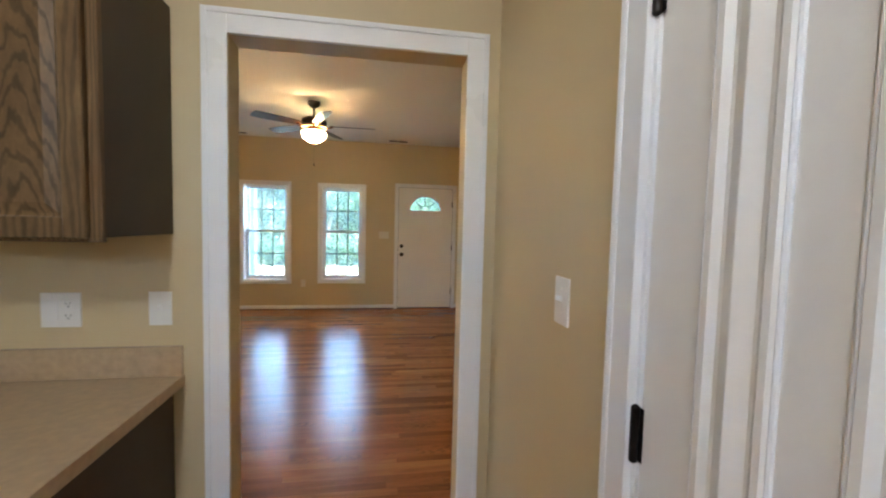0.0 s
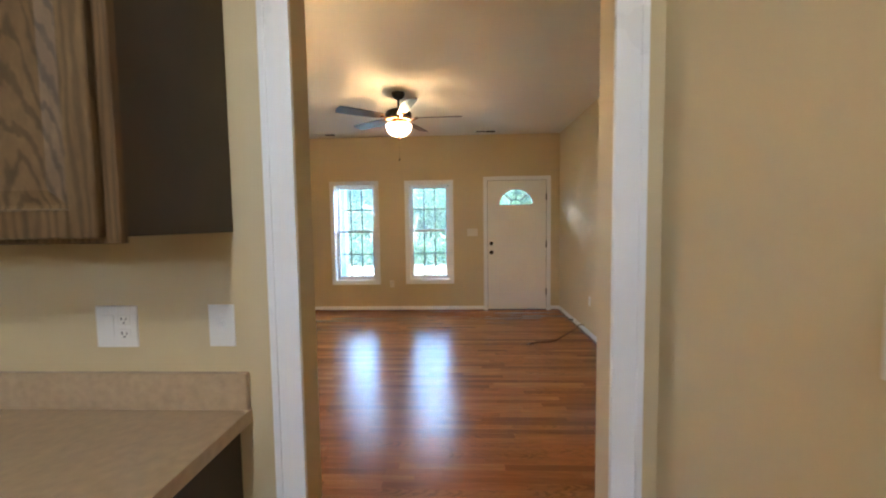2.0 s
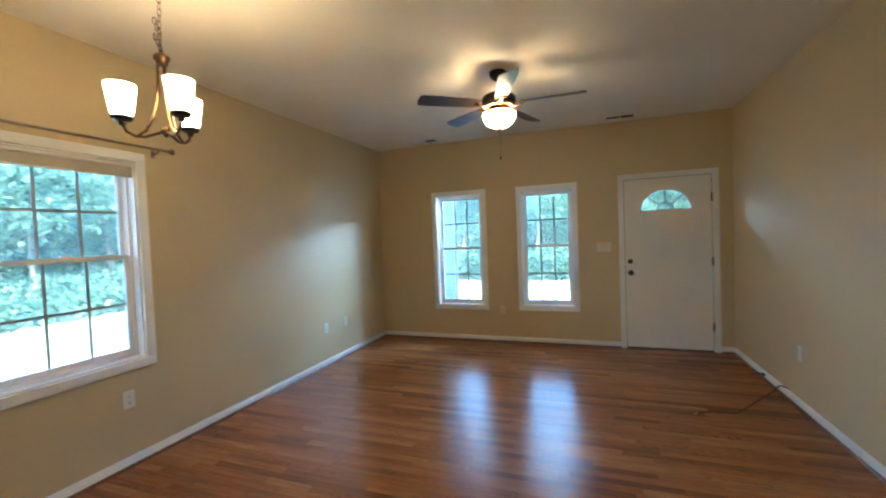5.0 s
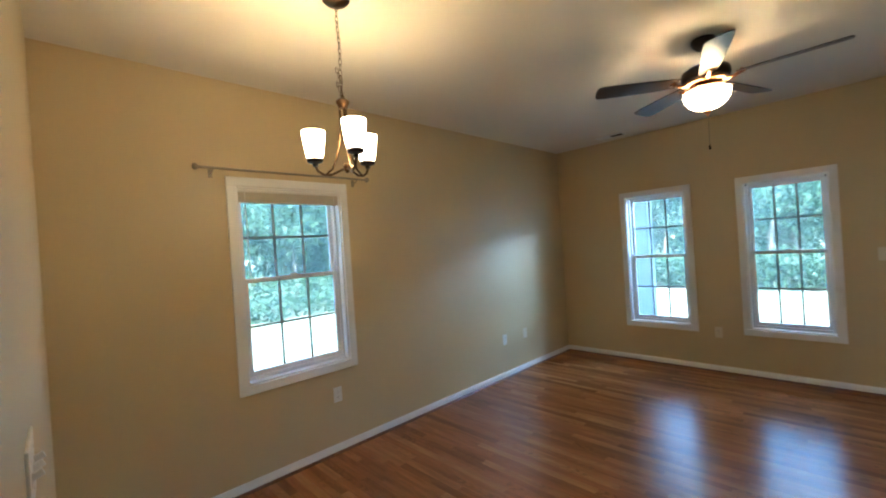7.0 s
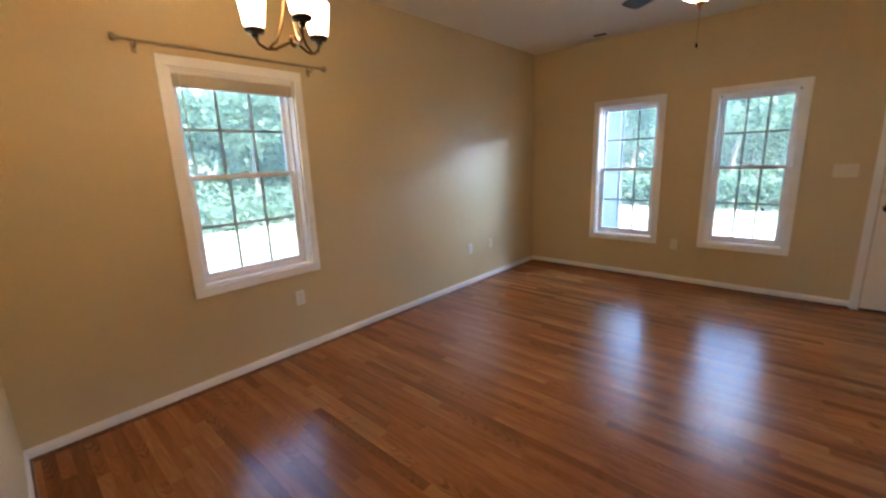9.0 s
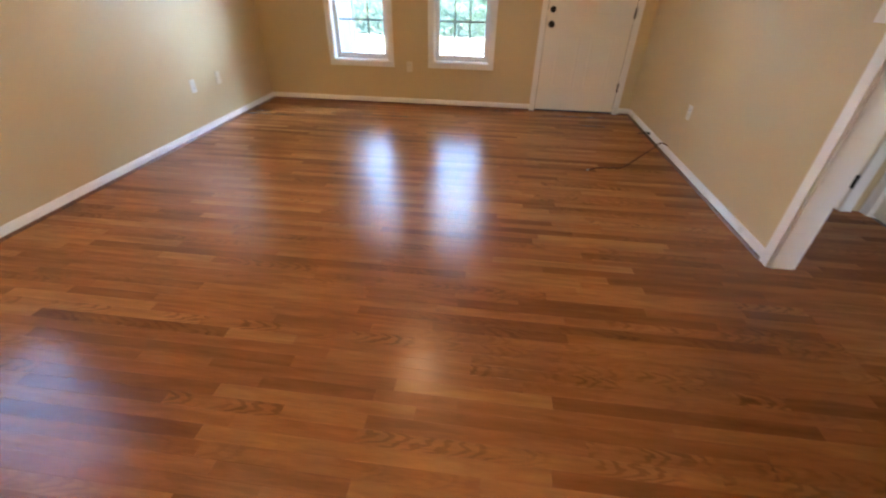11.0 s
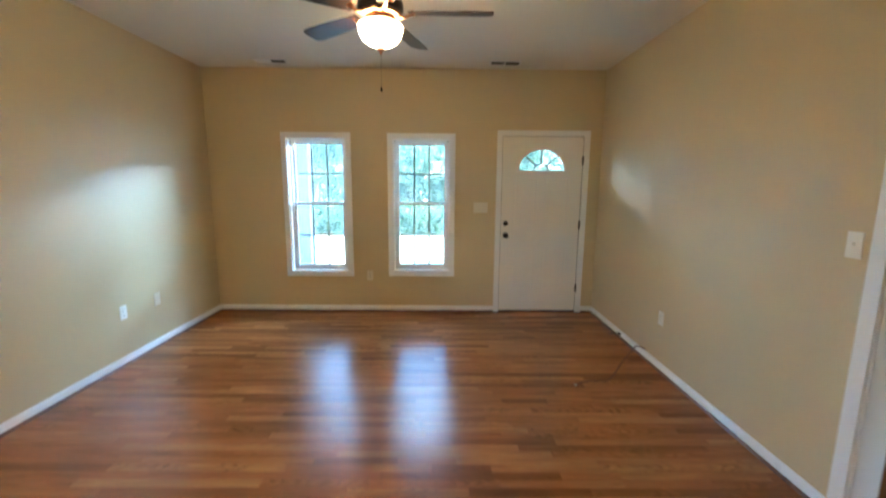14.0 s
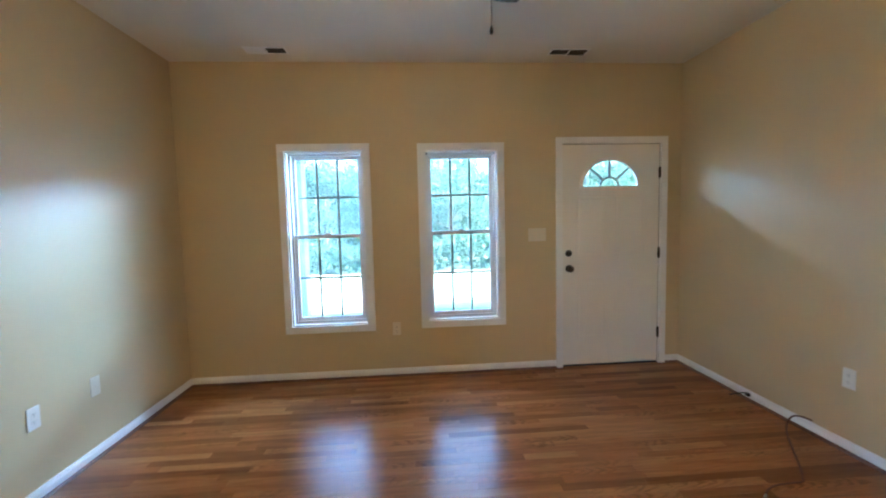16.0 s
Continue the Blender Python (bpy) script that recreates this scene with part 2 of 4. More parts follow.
def glass_mat(name, tint, veil):
    """Glass tinted to dim the bright outdoors, with a pale translucent veil that imitates glare."""
    m = mat(name, tint, 0.0)
    b = m.node_tree.nodes["Principled BSDF"]
    b.inputs["Transmission Weight"].default_value = 1.0
    b.inputs["IOR"].default_value = 1.45
    glare = nd(m, "ShaderNodeBsdfTranslucent")
    glare.inputs["Color"].default_value = (0.62, 0.88, 0.92, 1)
    mx = nd(m, "ShaderNodeMixShader", Fac=veil)
    ln(m, b, 0, mx, 1), ln(m, glare, 0, mx, 2)
    ln(m, mx, 0, m.node_tree.nodes["Material Output"], "Surface")
    return m


M_GLASS = glass_mat("window_glass", (0.37, 0.44, 0.45), 0.026)


def glow(name, colour, strength):
    m = mat(name, (0.9, 0.87, 0.8), 0.4)
    b = m.node_tree.nodes["Principled BSDF"]
    b.inputs["Emission Color"].default_value = (*colour, 1)
    b.inputs["Emission Strength"].default_value = strength
    return m


M_SHADE = glow("lit_frosted_glass", (1.0, 0.67, 0.31), 0.60)
M_BOWL = glow("lit_alabaster_bowl", (1.0, 0.71, 0.37), 0.36)


def leaf_mat(name, a, bcol):
    m = mat(name, a, 0.5)
    b = m.node_tree.nodes["Principled BSDF"]
    g = nd(m, "ShaderNodeNewGeometry")
    r = ramp(m, [(0.0, a), (1.0, bcol)])
    ln(m, g, "Random Per Island", r, "Fac"), ln(m, r, "Color", b, "Base Color")
    tr = nd(m, "ShaderNodeBsdfTranslucent")
    ln(m, r, "Color", tr, "Color")
    mx = nd(m, "ShaderNodeMixShader", Fac=0.65)
    ln(m, b, 0, mx, 1), ln(m, tr, 0, mx, 2)
    ln(m, mx, 0, m.node_tree.nodes["Material Output"], "Surface")
    return m


M_LEAF = leaf_mat("leaf_green", (0.058, 0.102, 0.068), (0.094, 0.160, 0.098))


def ground_mat():
    m = mat("sunlit_ground", (0.4, 0.38, 0.3), 0.95)
    b = m.node_tree.nodes["Principled BSDF"]
    tc = nd(m, "ShaderNodeTexCoord")
    n1 = nd(m, "ShaderNodeTexNoise", Scale=0.25, Detail=5.0)
    n2 = nd(m, "ShaderNodeTexNoise", Scale=14.0, Detail=5.0)
    ln(m, tc, "Object", n1, "Vector"), ln(m, tc, "Object", n2, "Vector")
    r1 = ramp(m, [(0.35, (0.25, 0.24, 0.20)), (0.62, (0.15, 0.175, 0.11))])
    ln(m, n1, "Fac", r1, "Fac")
    # a strip of mown lawn before the porch
    sp = nd(m, "ShaderNodeSeparateXYZ")
    ln(m, tc, "Object", sp, 0)
    ly = nd(m, "ShaderNodeMapRange", From_Min=12.0, From_Max=11.3)
    lx = nd(m, "ShaderNodeMapRange", From_Min=-2.2, From_Max=-1.6)
    ln(m, sp, "Y", ly, "Value"), ln(m, sp, "X", lx, "Value")
    both = nd(m, "ShaderNodeMath")
    both.operation = "MULTIPLY"
    ln(m, ly, "Result", both, 0), ln(m, lx, "Result", both, 1)
    turf = ramp(m, [(0.0, (1, 1, 1)), (1.0, (0.10, 0.22, 0.11))])
    ln(m, both, 0, turf, "Fac")
    lawn = mixc(m, "MULTIPLY", 1.0)
    ln(m, r1, "Color", lawn, "A"), ln(m, turf, "Color", lawn, "B")
    r2 = ramp(m, [(0.2, (0.6, 0.6, 0.6)), (0.8, (1.2, 1.2, 1.2))])
    ln(m, n2, "Fac", r2, "Fac")
    x = mixc(m, "MULTIPLY", 0.8)
    ln(m, lawn, "Result", x, "A"), ln(m, r2, "Color", x, "B"), ln(m, x, "Result", b, "Base Color")
    bp = nd(m, "ShaderNodeBump", Strength=0.6, Distance=0.03)
    ln(m, n2, "Fac", bp, "Height"), ln(m, bp, "Normal", b, "Normal")
    return m


M_GROUND = ground_mat()


# ---- mesh helpers ----
def box(bm, lo, hi):
    vs = [bm.verts.new((x, y, z)) for z in (lo[2], hi[2]) for y in (lo[1], hi[1]) for x in (lo[0], hi[0])]
    for f in ((0, 2, 3, 1), (4, 5, 7, 6), (0, 1, 5, 4), (2, 6, 7, 3), (0, 4, 6, 2), (1, 3, 7, 5)):
        bm.faces.new([vs[i] for i in f])
    return vs


def boxes(*pairs, bevel=0.0, seg=1):
    bm = bmesh.new()
    for lo, hi in pairs:
        box(bm, lo, hi)
    if bevel:
        bmesh.ops.bevel(bm, geom=bm.edges[:], offset=bevel, segments=seg, affect="EDGES", profile=0.7)
    return bm


def lathe(profile, n=32, bm=None, at=(0, 0, 0), cap=True):
    """A body turned round z from (radius, height) pairs."""
    bm = bm or bmesh.new()
    rings = []
    for r, z in profile:
        if r < 1e-5:
            rings.append([bm.verts.new((at[0], at[1], at[2] + z))])
        else:
            rings.append([bm.verts.new((at[0] + r * math.cos(2 * math.pi * i / n), at[1] + r * math.sin(2 * math.pi * i / n), at[2] + z)) for i in range(n)])
    for a, b in zip(rings, rings[1:]):
        for i in range(n):
            q = [a[i % len(a)], a[(i + 1) % len(a)], b[(i + 1) % len(b)], b[i % len(b)]]
            q = list(dict.fromkeys(q))
            if len(q) > 2:
                bm.faces.new(q)
    if cap:
        for ring in (rings[0], rings[-1]):
            if len(ring) > 2:
                bm.faces.new(ring)
    bmesh.ops.recalc_face_normals(bm, faces=bm.faces[:])
    return bm


def tube(points, r, n=8, bm=None, closed=False):
    """A round bar along points; r is a radius or one for each point."""
    bm = bm or bmesh.new()
    pts = [Vector(p) for p in points]
    rad = r if isinstance(r, (list, tuple)) else [r] * len(pts)
    rings, up = [], None
    for i, p in enumerate(pts):
        a = pts[i - 1] if (i or closed) else p
        c = pts[(i + 1) % len(pts)] if (i + 1 < len(pts) or closed) else p
        d = (c - a).normalized()
        if up is None:
            up = Vector((0, 0, 1)) if abs(d.z) < 0.9 else Vector((1, 0, 0))
        side = d.cross(up).normalized()
        up = side.cross(d).normalized()
        rings.append([bm.verts.new(p + rad[i] * (math.cos(2 * math.pi * k / n) * side + math.sin(2 * math.pi * k / n) * up)) for k in range(n)])
    pairs = list(zip(rings, rings[1:])) + ([(rings[-1], rings[0])] if closed else [])
    for a, b in pairs:
        for k in range(n):
            bm.faces.new((a[k], a[(k + 1) % n], b[(k + 1) % n], b[k]))
    if not closed:
        bm.faces.new(rings[0][::-1]), bm.faces.new(rings[-1])
    bmesh.ops.recalc_face_normals(bm, faces=bm.faces[:])
    return bm


def prism(bm, poly, y0, y1):
    """A plate of outline poly (x, z) from y0 to y1."""
    a = [bm.verts.new((x, y0, z)) for x, z in poly]
    b = [bm.verts.new((x, y1, z)) for x, z in poly]
    bm.faces.new(a), bm.faces.new(b[::-1])
    for i in range(len(poly)):
        j = (i + 1) % len(poly)
        bm.faces.new((a[j], a[i], b[i], b[j]))


def smooth(bm, on=True):
    for f in bm.faces:
        f.smooth = on
    return bm


def part(name, bm, material, parent=None, label="", m=None, round_=False):
    bmesh.ops.recalc_face_normals(bm, faces=bm.faces[:])
    if round_:
        for f in bm.faces:
            f.smooth = True
        for e in bm.edges:
            if len(e.link_faces) == 2 and e.calc_face_angle(0) > radians(38):
                e.smooth = False
    me = bpy.data.meshes.new(name)
    bm.to_mesh(me)
    bm.free()
    me.materials.append(material)
    ob = new(name, me)
    if m is not None:
        ob.matrix_basis = m
    if parent is not None:
        ob.parent = parent
    return tagged(ob, label)


def thing(name, label, category, m=None, group="", kind=""):
    ob = new(name)
    ob.empty_display_size = 0.05
    if m is not None:
        ob.matrix_basis = m
    return tagged(ob, label, category, group, kind)


def struct(name, bm, material, label, category="wall"):
    return tagged(part(name, bm, material), label, category, "", "structure")


def wall_bm(axis, a0, a1, u0, u1, holes=(), z0=0.0, z1=H):
    """A wall between a0 and a1 across, u0 to u1 along; holes are (u0, u1, z0, z1)."""
    bm = bmesh.new()
    us = sorted({u0, u1, *[h[0] for h in holes], *[h[1] for h in holes]})
    for p, q in zip(us, us[1:]):
        cuts = sorted((h[2], h[3]) for h in holes if h[0] <= p + 1e-6 and h[1] >= q - 1e-6)
        z = z0
        for c0, c1 in cuts + [(z1, z1)]:
            if c0 - z > 1e-4:
                if axis == "x":
                    box(bm, (a0, p, z), (a1, q, c0))
                else:
                    box(bm, (p, a0, z), (q, a1, c0))
            z = c1
    return bm


# ---- large structure ----
WA = (-2.07, -1.283, 0.426, 2.080)   # casings of the windows: along, along, low, high
WB = (-0.872, -0.100, 0.432, 2.075)
WS = (2.295, 3.200, 0.642, 2.122)
CW = 0.062                            # casing width
hole = lambda w: (w[0] + CW, w[1] - CW, w[2] + CW, w[3] - CW)
DX0, DX1, DZ = 0.44, 1.354, 2.05      # front door slab
FD = (DX0 - 0.012, DX1 + 0.012, 0.0, DZ + 0.015)
OPX0, OPX1, OPZ = -0.432, 0.408, 2.075
HO = (2.26, 3.522, 0.0, 2.07)          # opening to the hall
HD0, HD1 = 3.69, 4.262                 # closet door in the hall
KD0, KD1 = -0.33, 0.388               # kitchen side door

struct("wall_west", wall_bm("x", XW - WT, XW, KB, YN + WT, [hole(WS)]), M_WALL, "beige painted wall with a double-hung window")
struct("wall_north", wall_bm("y", YN, YN + WT, XW, 2.72, [hole(WA), hole(WB), FD]), M_WALL, "beige painted front wall with two windows and door")
struct("wall_east", wall_bm("x", XE, XE + 0.125, YS, YN, [HO]), M_WALL, "beige painted wall with a cased hall opening")
# the second opening is added to let fill light into the hall
struct("wall_south", wall_bm("y", YK, YS, XW, 2.72, [(OPX0, OPX1, 0.0, OPZ), (1.76, 2.52, 0.0, 2.05)]), M_WALL, "beige painted partition with an opening to the kitchen")
struct("wall_hall_east", wall_bm("x", HX, HX + 0.12, YS, HY + 0.12, [(HD0 - 0.01, HD1 + 0.01, 0, 2.06)]), M_WALL, "beige painted hall wall")
struct("wall_hall_north", wall_bm("y", HY, HY + 0.12, XE + 0.125, HX, [(1.71, 2.44, 0, 2.06)]), M_WALL, "beige painted end wall of the hall")
struct("wall_outer_east", wall_bm("x", 2.72, 2.84, KB, YN + WT), M_WALL, "plain closing wall")
struct("wall_kitchen_east", wall_bm("x", KX, KX + 0.12, KB, YK, [(KD0 - 0.01, KD1 + 0.01, 0, 2.06)]), M_WALL, "beige painted kitchen wall beside a white door")
# both openings are added, unseen, for the kitchen and hall fill lamps
struct("wall_kitchen_south", wall_bm("y", KB - WT, KB, XW - WT, 2.84, [(-0.80, -0.30, 1.95, 2.25), (1.70, 2.35, 1.0, 2.0)]), M_WALL, "plain closing kitchen wall")
# runs out past the back wall, unseen, to keep sun off the added openings
struct("ceiling", boxes(((XW - 0.5, KB - 0.9, H), (3.2, YN + WT, H + 0.2))), M_CEIL, "off-white flat painted ceiling", "ceiling")
floor_ob = struct("floor", boxes(((XW, KB, -0.12), (2.72, YN, -0.019))), M_SUB, "glossy red-brown oak strip floor", "floor")
struct("ground", boxes(((-150, -150, -0.95), (150, 150, -0.35))), M_GROUND, "pale sunlit yard with patches of grass", "ground")


# ---- windows ----
def casing(parent, w, h, mtx=None, cw=CW, t=0.017):
    """Four mitre-like casing boards round an opening, with a stepped outer band."""
    for nm, lo, hi in (("casing_head", (0, h - cw), (w, h)), ("casing_sill", (0, 0), (w, cw)),
                       ("casing_side", (0, cw), (cw, h - cw)), ("casing_side", (w - cw, cw), (w, h - cw))):
        bm = boxes(((lo[0], -t, lo[1]), (hi[0], 0.0, hi[1])), bevel=0.004, seg=2)
        part(nm, bm, M_TRIM, parent)


def window(name, label, m, w, h, rail):
    """A double-hung window with a three by two grid in each sash. Local x along the wall, y outwards, z up from the casing's foot."""
    win = thing(name, label, "window", m, "", "structure")
    casing(win, w, h)
    a, b, lo, hi = CW, w - CW, CW, h - CW
    t = 0.012
    for p, q in (((a, 0, lo), (a + t, WT, hi)), ((b - t, 0, lo), (b, WT, hi)), ((a + t, 0, hi - t), (b - t, WT, hi)), ((a + t, 0, lo), (b - t, WT, lo + t))):
        part("jamb_liner", boxes((p, q), bevel=0.0015), M_TRIM, win)
    a, b, lo, hi = a + t, b - t, lo + t, hi - t
    f = 0.018
    frame_bm = boxes(((a, 0.055, lo), (a + f, 0.14, hi)), ((b - f, 0.055, lo), (b, 0.14, hi)), ((a + f, 0.055, hi - f), (b - f, 0.14, hi)), ((a + f, 0.055, lo), (b - f, 0.14, lo + f + 0.008)), bevel=0.002)
    part("window_frame", frame_bm, M_VINYL, win)
    for side in (a + f, b - f - 0.004):
        part("jamb_track", boxes(((side, 0.088, lo + f), (side + 0.004, 0.094, hi - f))), M_VINYL, win)
    a, b, lo, hi = a + f, b - f, lo + f + 0.008, hi - f
    for nm, y, z0, z1, st in (("upper_sash", 0.100, rail - 0.015, hi, 0.030), ("lower_sash", 0.064, lo, rail + 0.017, 0.032)):
        d = 0.026
        bm = boxes(((a, y, z0), (a + st, y + d, z1)), ((b - st, y, z0), (b, y + d, z1)), ((a + st, y, z0), (b - st, y + d, z0 + st)), ((a + st, y, z1 - st), (b - st, y + d, z1)), bevel=0.003)
        sash = part(nm, bm, M_VINYL, win)
        x0, x1, g0, g1 = a + st, b - st, z0 + st, z1 - st
        for k in (1, 2):
            x = x0 + (x1 - x0) * k / 3
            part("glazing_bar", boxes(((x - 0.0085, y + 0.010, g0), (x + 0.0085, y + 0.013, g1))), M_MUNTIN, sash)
        zm = (g0 + g1) / 2
        for k in range(3):
            p0 = x0 + (x1 - x0) * k / 3 + (0.0085 if k else 0)
            p1 = x0 + (x1 - x0) * (k + 1) / 3 - (0.0085 if k < 2 else 0)
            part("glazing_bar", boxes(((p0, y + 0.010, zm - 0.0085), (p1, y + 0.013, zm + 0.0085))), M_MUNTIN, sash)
        pane = part("pane", boxes(((x0, y + 0.016, g0), (x1, y + 0.019, g1))), M_GLASS, sash)
        pane.visible_shadow = False
    lock = boxes((((a + b) / 2 - 0.025, 0.055, rail + 0.017), ((a + b) / 2 + 0.025, 0.085, rail + 0.03)), bevel=0.004)
    part("sash_lock", lock, M_VINYL, win)
    return win


north = lambda w: pose(w[0], YN, w[2])
west = lambda w: pose(XW, w[0], w[2], 0, 0, 90)
window("window_1", "white double-hung window with grid, porch post outside", north(WA), WA[1] - WA[0], WA[3] - WA[2], 0.852)
window("window_2", "white double-hung window with grid beside the front door", north(WB), WB[1] - WB[0], WB[3] - WB[2], 0.852)
window("window_3", "white double-hung window under a curtain rod", west(WS), WS[1] - WS[0], WS[3] - WS[2], 0.765)


# ---- front door ----
def panel_relief(parent, x0, x1, z0, z1, y, d=0.004, name="door_panel", material=None, k=1.0):
    """An embossed panel: a sunk ring with a raised field, on the face y (towards -y)."""
    bm = bmesh.new()
    loops = []
    for inset, dy in ((0.0, 0.001), (0.006, -0.0035), (0.016, -0.0035), (0.026, 0.0009), (0.032, 0.0012), (0.055, -d)):
        loops.append([bm.verts.new((px, y + dy * k, pz)) for px, pz in ((x0 + inset, z0 + inset), (x1 - inset, z0 + inset), (x1 - inset, z1 - inset), (x0 + inset, z1 - inset))])
    for a, b in zip(loops, loops[1:]):
        for i in range(4):
            bm.faces.new((a[i], a[(i + 1) % 4], b[(i + 1) % 4], b[i]))
    bm.faces.new(loops[-1])
    return part(name, bm, material or M_DOOR, parent)


def hinge(parent, x, y, z, h=0.095):
    bm = boxes(((x - 0.013, y - 0.002, z - h / 2), (x + 0.013, y, z + h / 2)), bevel=0.0008)
    ob = part("hinge", bm, M_BLACK, parent, "dark bronze hinge")
    kn = lathe([(0.0, -h / 2 - 0.006), (0.005, -h / 2 - 0.003), (0.0075, -h / 2), (0.0075, h / 2), (0.005, h / 2 + 0.003), (0.0, h / 2 + 0.006)], 12, None, (x, y - 0.008, z))
    part("hinge_pin", kn, M_BLACK, ob, round_=True)


def knob(parent, x, y, z, label="dark bronze door knob"):
    bm = lathe([(0.0, 0.0), (0.033, 0.0), (0.034, 0.004), (0.030, 0.009), (0.012, 0.011), (0.011, 0.030), (0.020, 0.036), (0.028, 0.045), (0.029, 0.054), (0.022, 0.064), (0.0, 0.067)], 24)
    return part("door_knob", bm, M_BLACK, parent, label, pose(x, y, z, 90), True)


door = thing("door_1", "white closed front door with a half-round fanlight", "door", None, "", "structure")
FX0, FX1, FZ = 0.615, 1.155, 1.672
fxc, frx, frz = (FX0 + FX1) / 2, (FX1 - FX0) / 2, 0.245
sl = bmesh.new()
Y0, Y1 = YN + 0.008, YN + 0.052
box(sl, (DX0, Y0, 0.018), (DX1, Y1, FZ))
box(sl, (DX0, Y0, FZ), (FX0, Y1, DZ))
box(sl, (FX1, Y0, FZ), (DX1, Y1, DZ))
NS = 28
for i in range(NS):
    a0, a1 = math.pi * (1 - i / NS), math.pi * (1 - (i + 1) / NS)
    prism(sl, [(fxc + frx * math.cos(a0), FZ + frz * math.sin(a0)), (fxc + frx * math.cos(a1), FZ + frz * math.sin(a1)), (fxc + frx * math.cos(a1), DZ), (fxc + frx * math.cos(a0), DZ)], Y0, Y1)
slab = part("door_slab", sl, M_DOOR, door)
for x0, x1 in ((0.575, 0.855), (0.935, 1.215)):
    for z0, z1 in ((1.03, 1.58), (0.27, 0.83)):
        panel_relief(slab, x0, x1, z0, z1, Y0 - 0.001, k=0.45)
# fanlight: rim, glass, hub arc and spokes
rim = bmesh.new()
pts_o = [(fxc + (frx + 0.016) * math.cos(math.pi * i / NS), FZ + (frz + 0.016) * math.sin(math.pi * i / NS)) for i in range(NS + 1)]
pts_i = [(fxc + (frx - 0.012) * math.cos(math.pi * i / NS), FZ + 0.001 + (frz - 0.012) * math.sin(math.pi * i / NS)) for i in range(NS + 1)]
for i in range(NS):
    prism(rim, [pts_o[i], pts_o[i + 1], pts_i[i + 1], pts_i[i]], Y0 - 0.007, Y0 + 0.012)
box(rim, (FX0 - 0.018, Y0 - 0.007, FZ - 0.02), (FX1 + 0.018, Y0 + 0.012, FZ + 0.001))
light_rim = part("fanlight_frame", rim, M_TRIM, slab)
gl = bmesh.new()
prism(gl, [(fxc + frx * math.cos(math.pi * i / NS), FZ + frz * math.sin(math.pi * i / NS)) for i in range(NS + 1)], Y0 + 0.02, Y0 + 0.024)
fan_pane = part("fanlight_pane", gl, M_GLASS, slab)
fan_pane.visible_shadow = False
for ang in (45, 90, 135):
    c, s = math.cos(radians(ang)), math.sin(radians(ang))
    bar = tube([(fxc + 0.085 * c, Y0 + 0.013, FZ + 0.082 * s), (fxc + (frx - 0.01) * c, Y0 + 0.013, FZ + (frz - 0.01) * s)], 0.0105, 6)
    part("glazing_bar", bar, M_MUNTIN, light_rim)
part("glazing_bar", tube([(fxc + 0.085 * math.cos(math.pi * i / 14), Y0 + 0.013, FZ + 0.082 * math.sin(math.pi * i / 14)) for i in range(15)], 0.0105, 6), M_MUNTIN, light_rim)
for z in (0.295, 1.05, 1.79):
    hinge(slab, DX1 + 0.004, YN + 0.006, z)
knob(slab, 0.498, Y0, 0.925)
bolt = lathe([(0.0, 0.0), (0.030, 0.0), (0.031, 0.006), (0.026, 0.014), (0.018, 0.018), (0.0, 0.02)], 24)
bolt_ob = part("deadbolt", bolt, M_BLACK, slab, "dark bronze deadbolt", pose(0.494, Y0, 1.066, 90), True)
part("thumb_turn", boxes(((-0.006, -0.016, 0.018), (0.006, 0.016, 0.036)), bevel=0.004, seg=2), M_BLACK, bolt_ob)
for p, q in (((FD[0] - 0.008, YN + 0.0005, 0), (DX0 - 0.005, YN + WT, FD[3])), ((DX1 + 0.005, YN + 0.0005, 0), (FD[1] + 0.008, YN + WT, FD[3])), ((DX0 - 0.005, YN + 0.0005, DZ + 0.005), (DX1 + 0.005, YN + WT, FD[3]))):
    part("door_jamb", boxes((p, q)), M_TRIM, door)
for p, q in (((DX0 - 0.068, YN - 0.017, 0), (DX0 - 0.008, YN, DZ + 0.065)), ((DX1 + 0.008, YN - 0.017, 0), (DX1 + 0.068, YN, DZ + 0.065)), ((DX0 - 0.008, YN - 0.017, DZ + 0.006), (DX1 + 0.008, YN, DZ + 0.065))):
    part("casing", boxes((p, q), bevel=0.004, seg=2), M_TRIM, door)
# dark strips added in the slab's edge gaps to stand for their shade
for p, q in (((DX0 - 0.005, Y0 + 0.003, 0.014), (DX0 - 0.0002, Y1 + 0.012, DZ + 0.005)), ((DX1 + 0.0002, Y0 + 0.003, 0.014), (DX1 + 0.005, Y1 + 0.012, DZ + 0.005)), ((DX0, Y0 + 0.003, DZ + 0.0002), (DX1, Y1 + 0.012, DZ + 0.005))):
    part("gap_shade_strip", boxes((p, q)), M_SLOT, door, "dark strip standing for the shaded door gap")
part("threshold", boxes(((DX0 - 0.003, YN + 0.002, 0), (DX1 + 0.003, YN + WT, 0.014)), bevel=0.003), M_BLACK, door, "dark metal threshold")

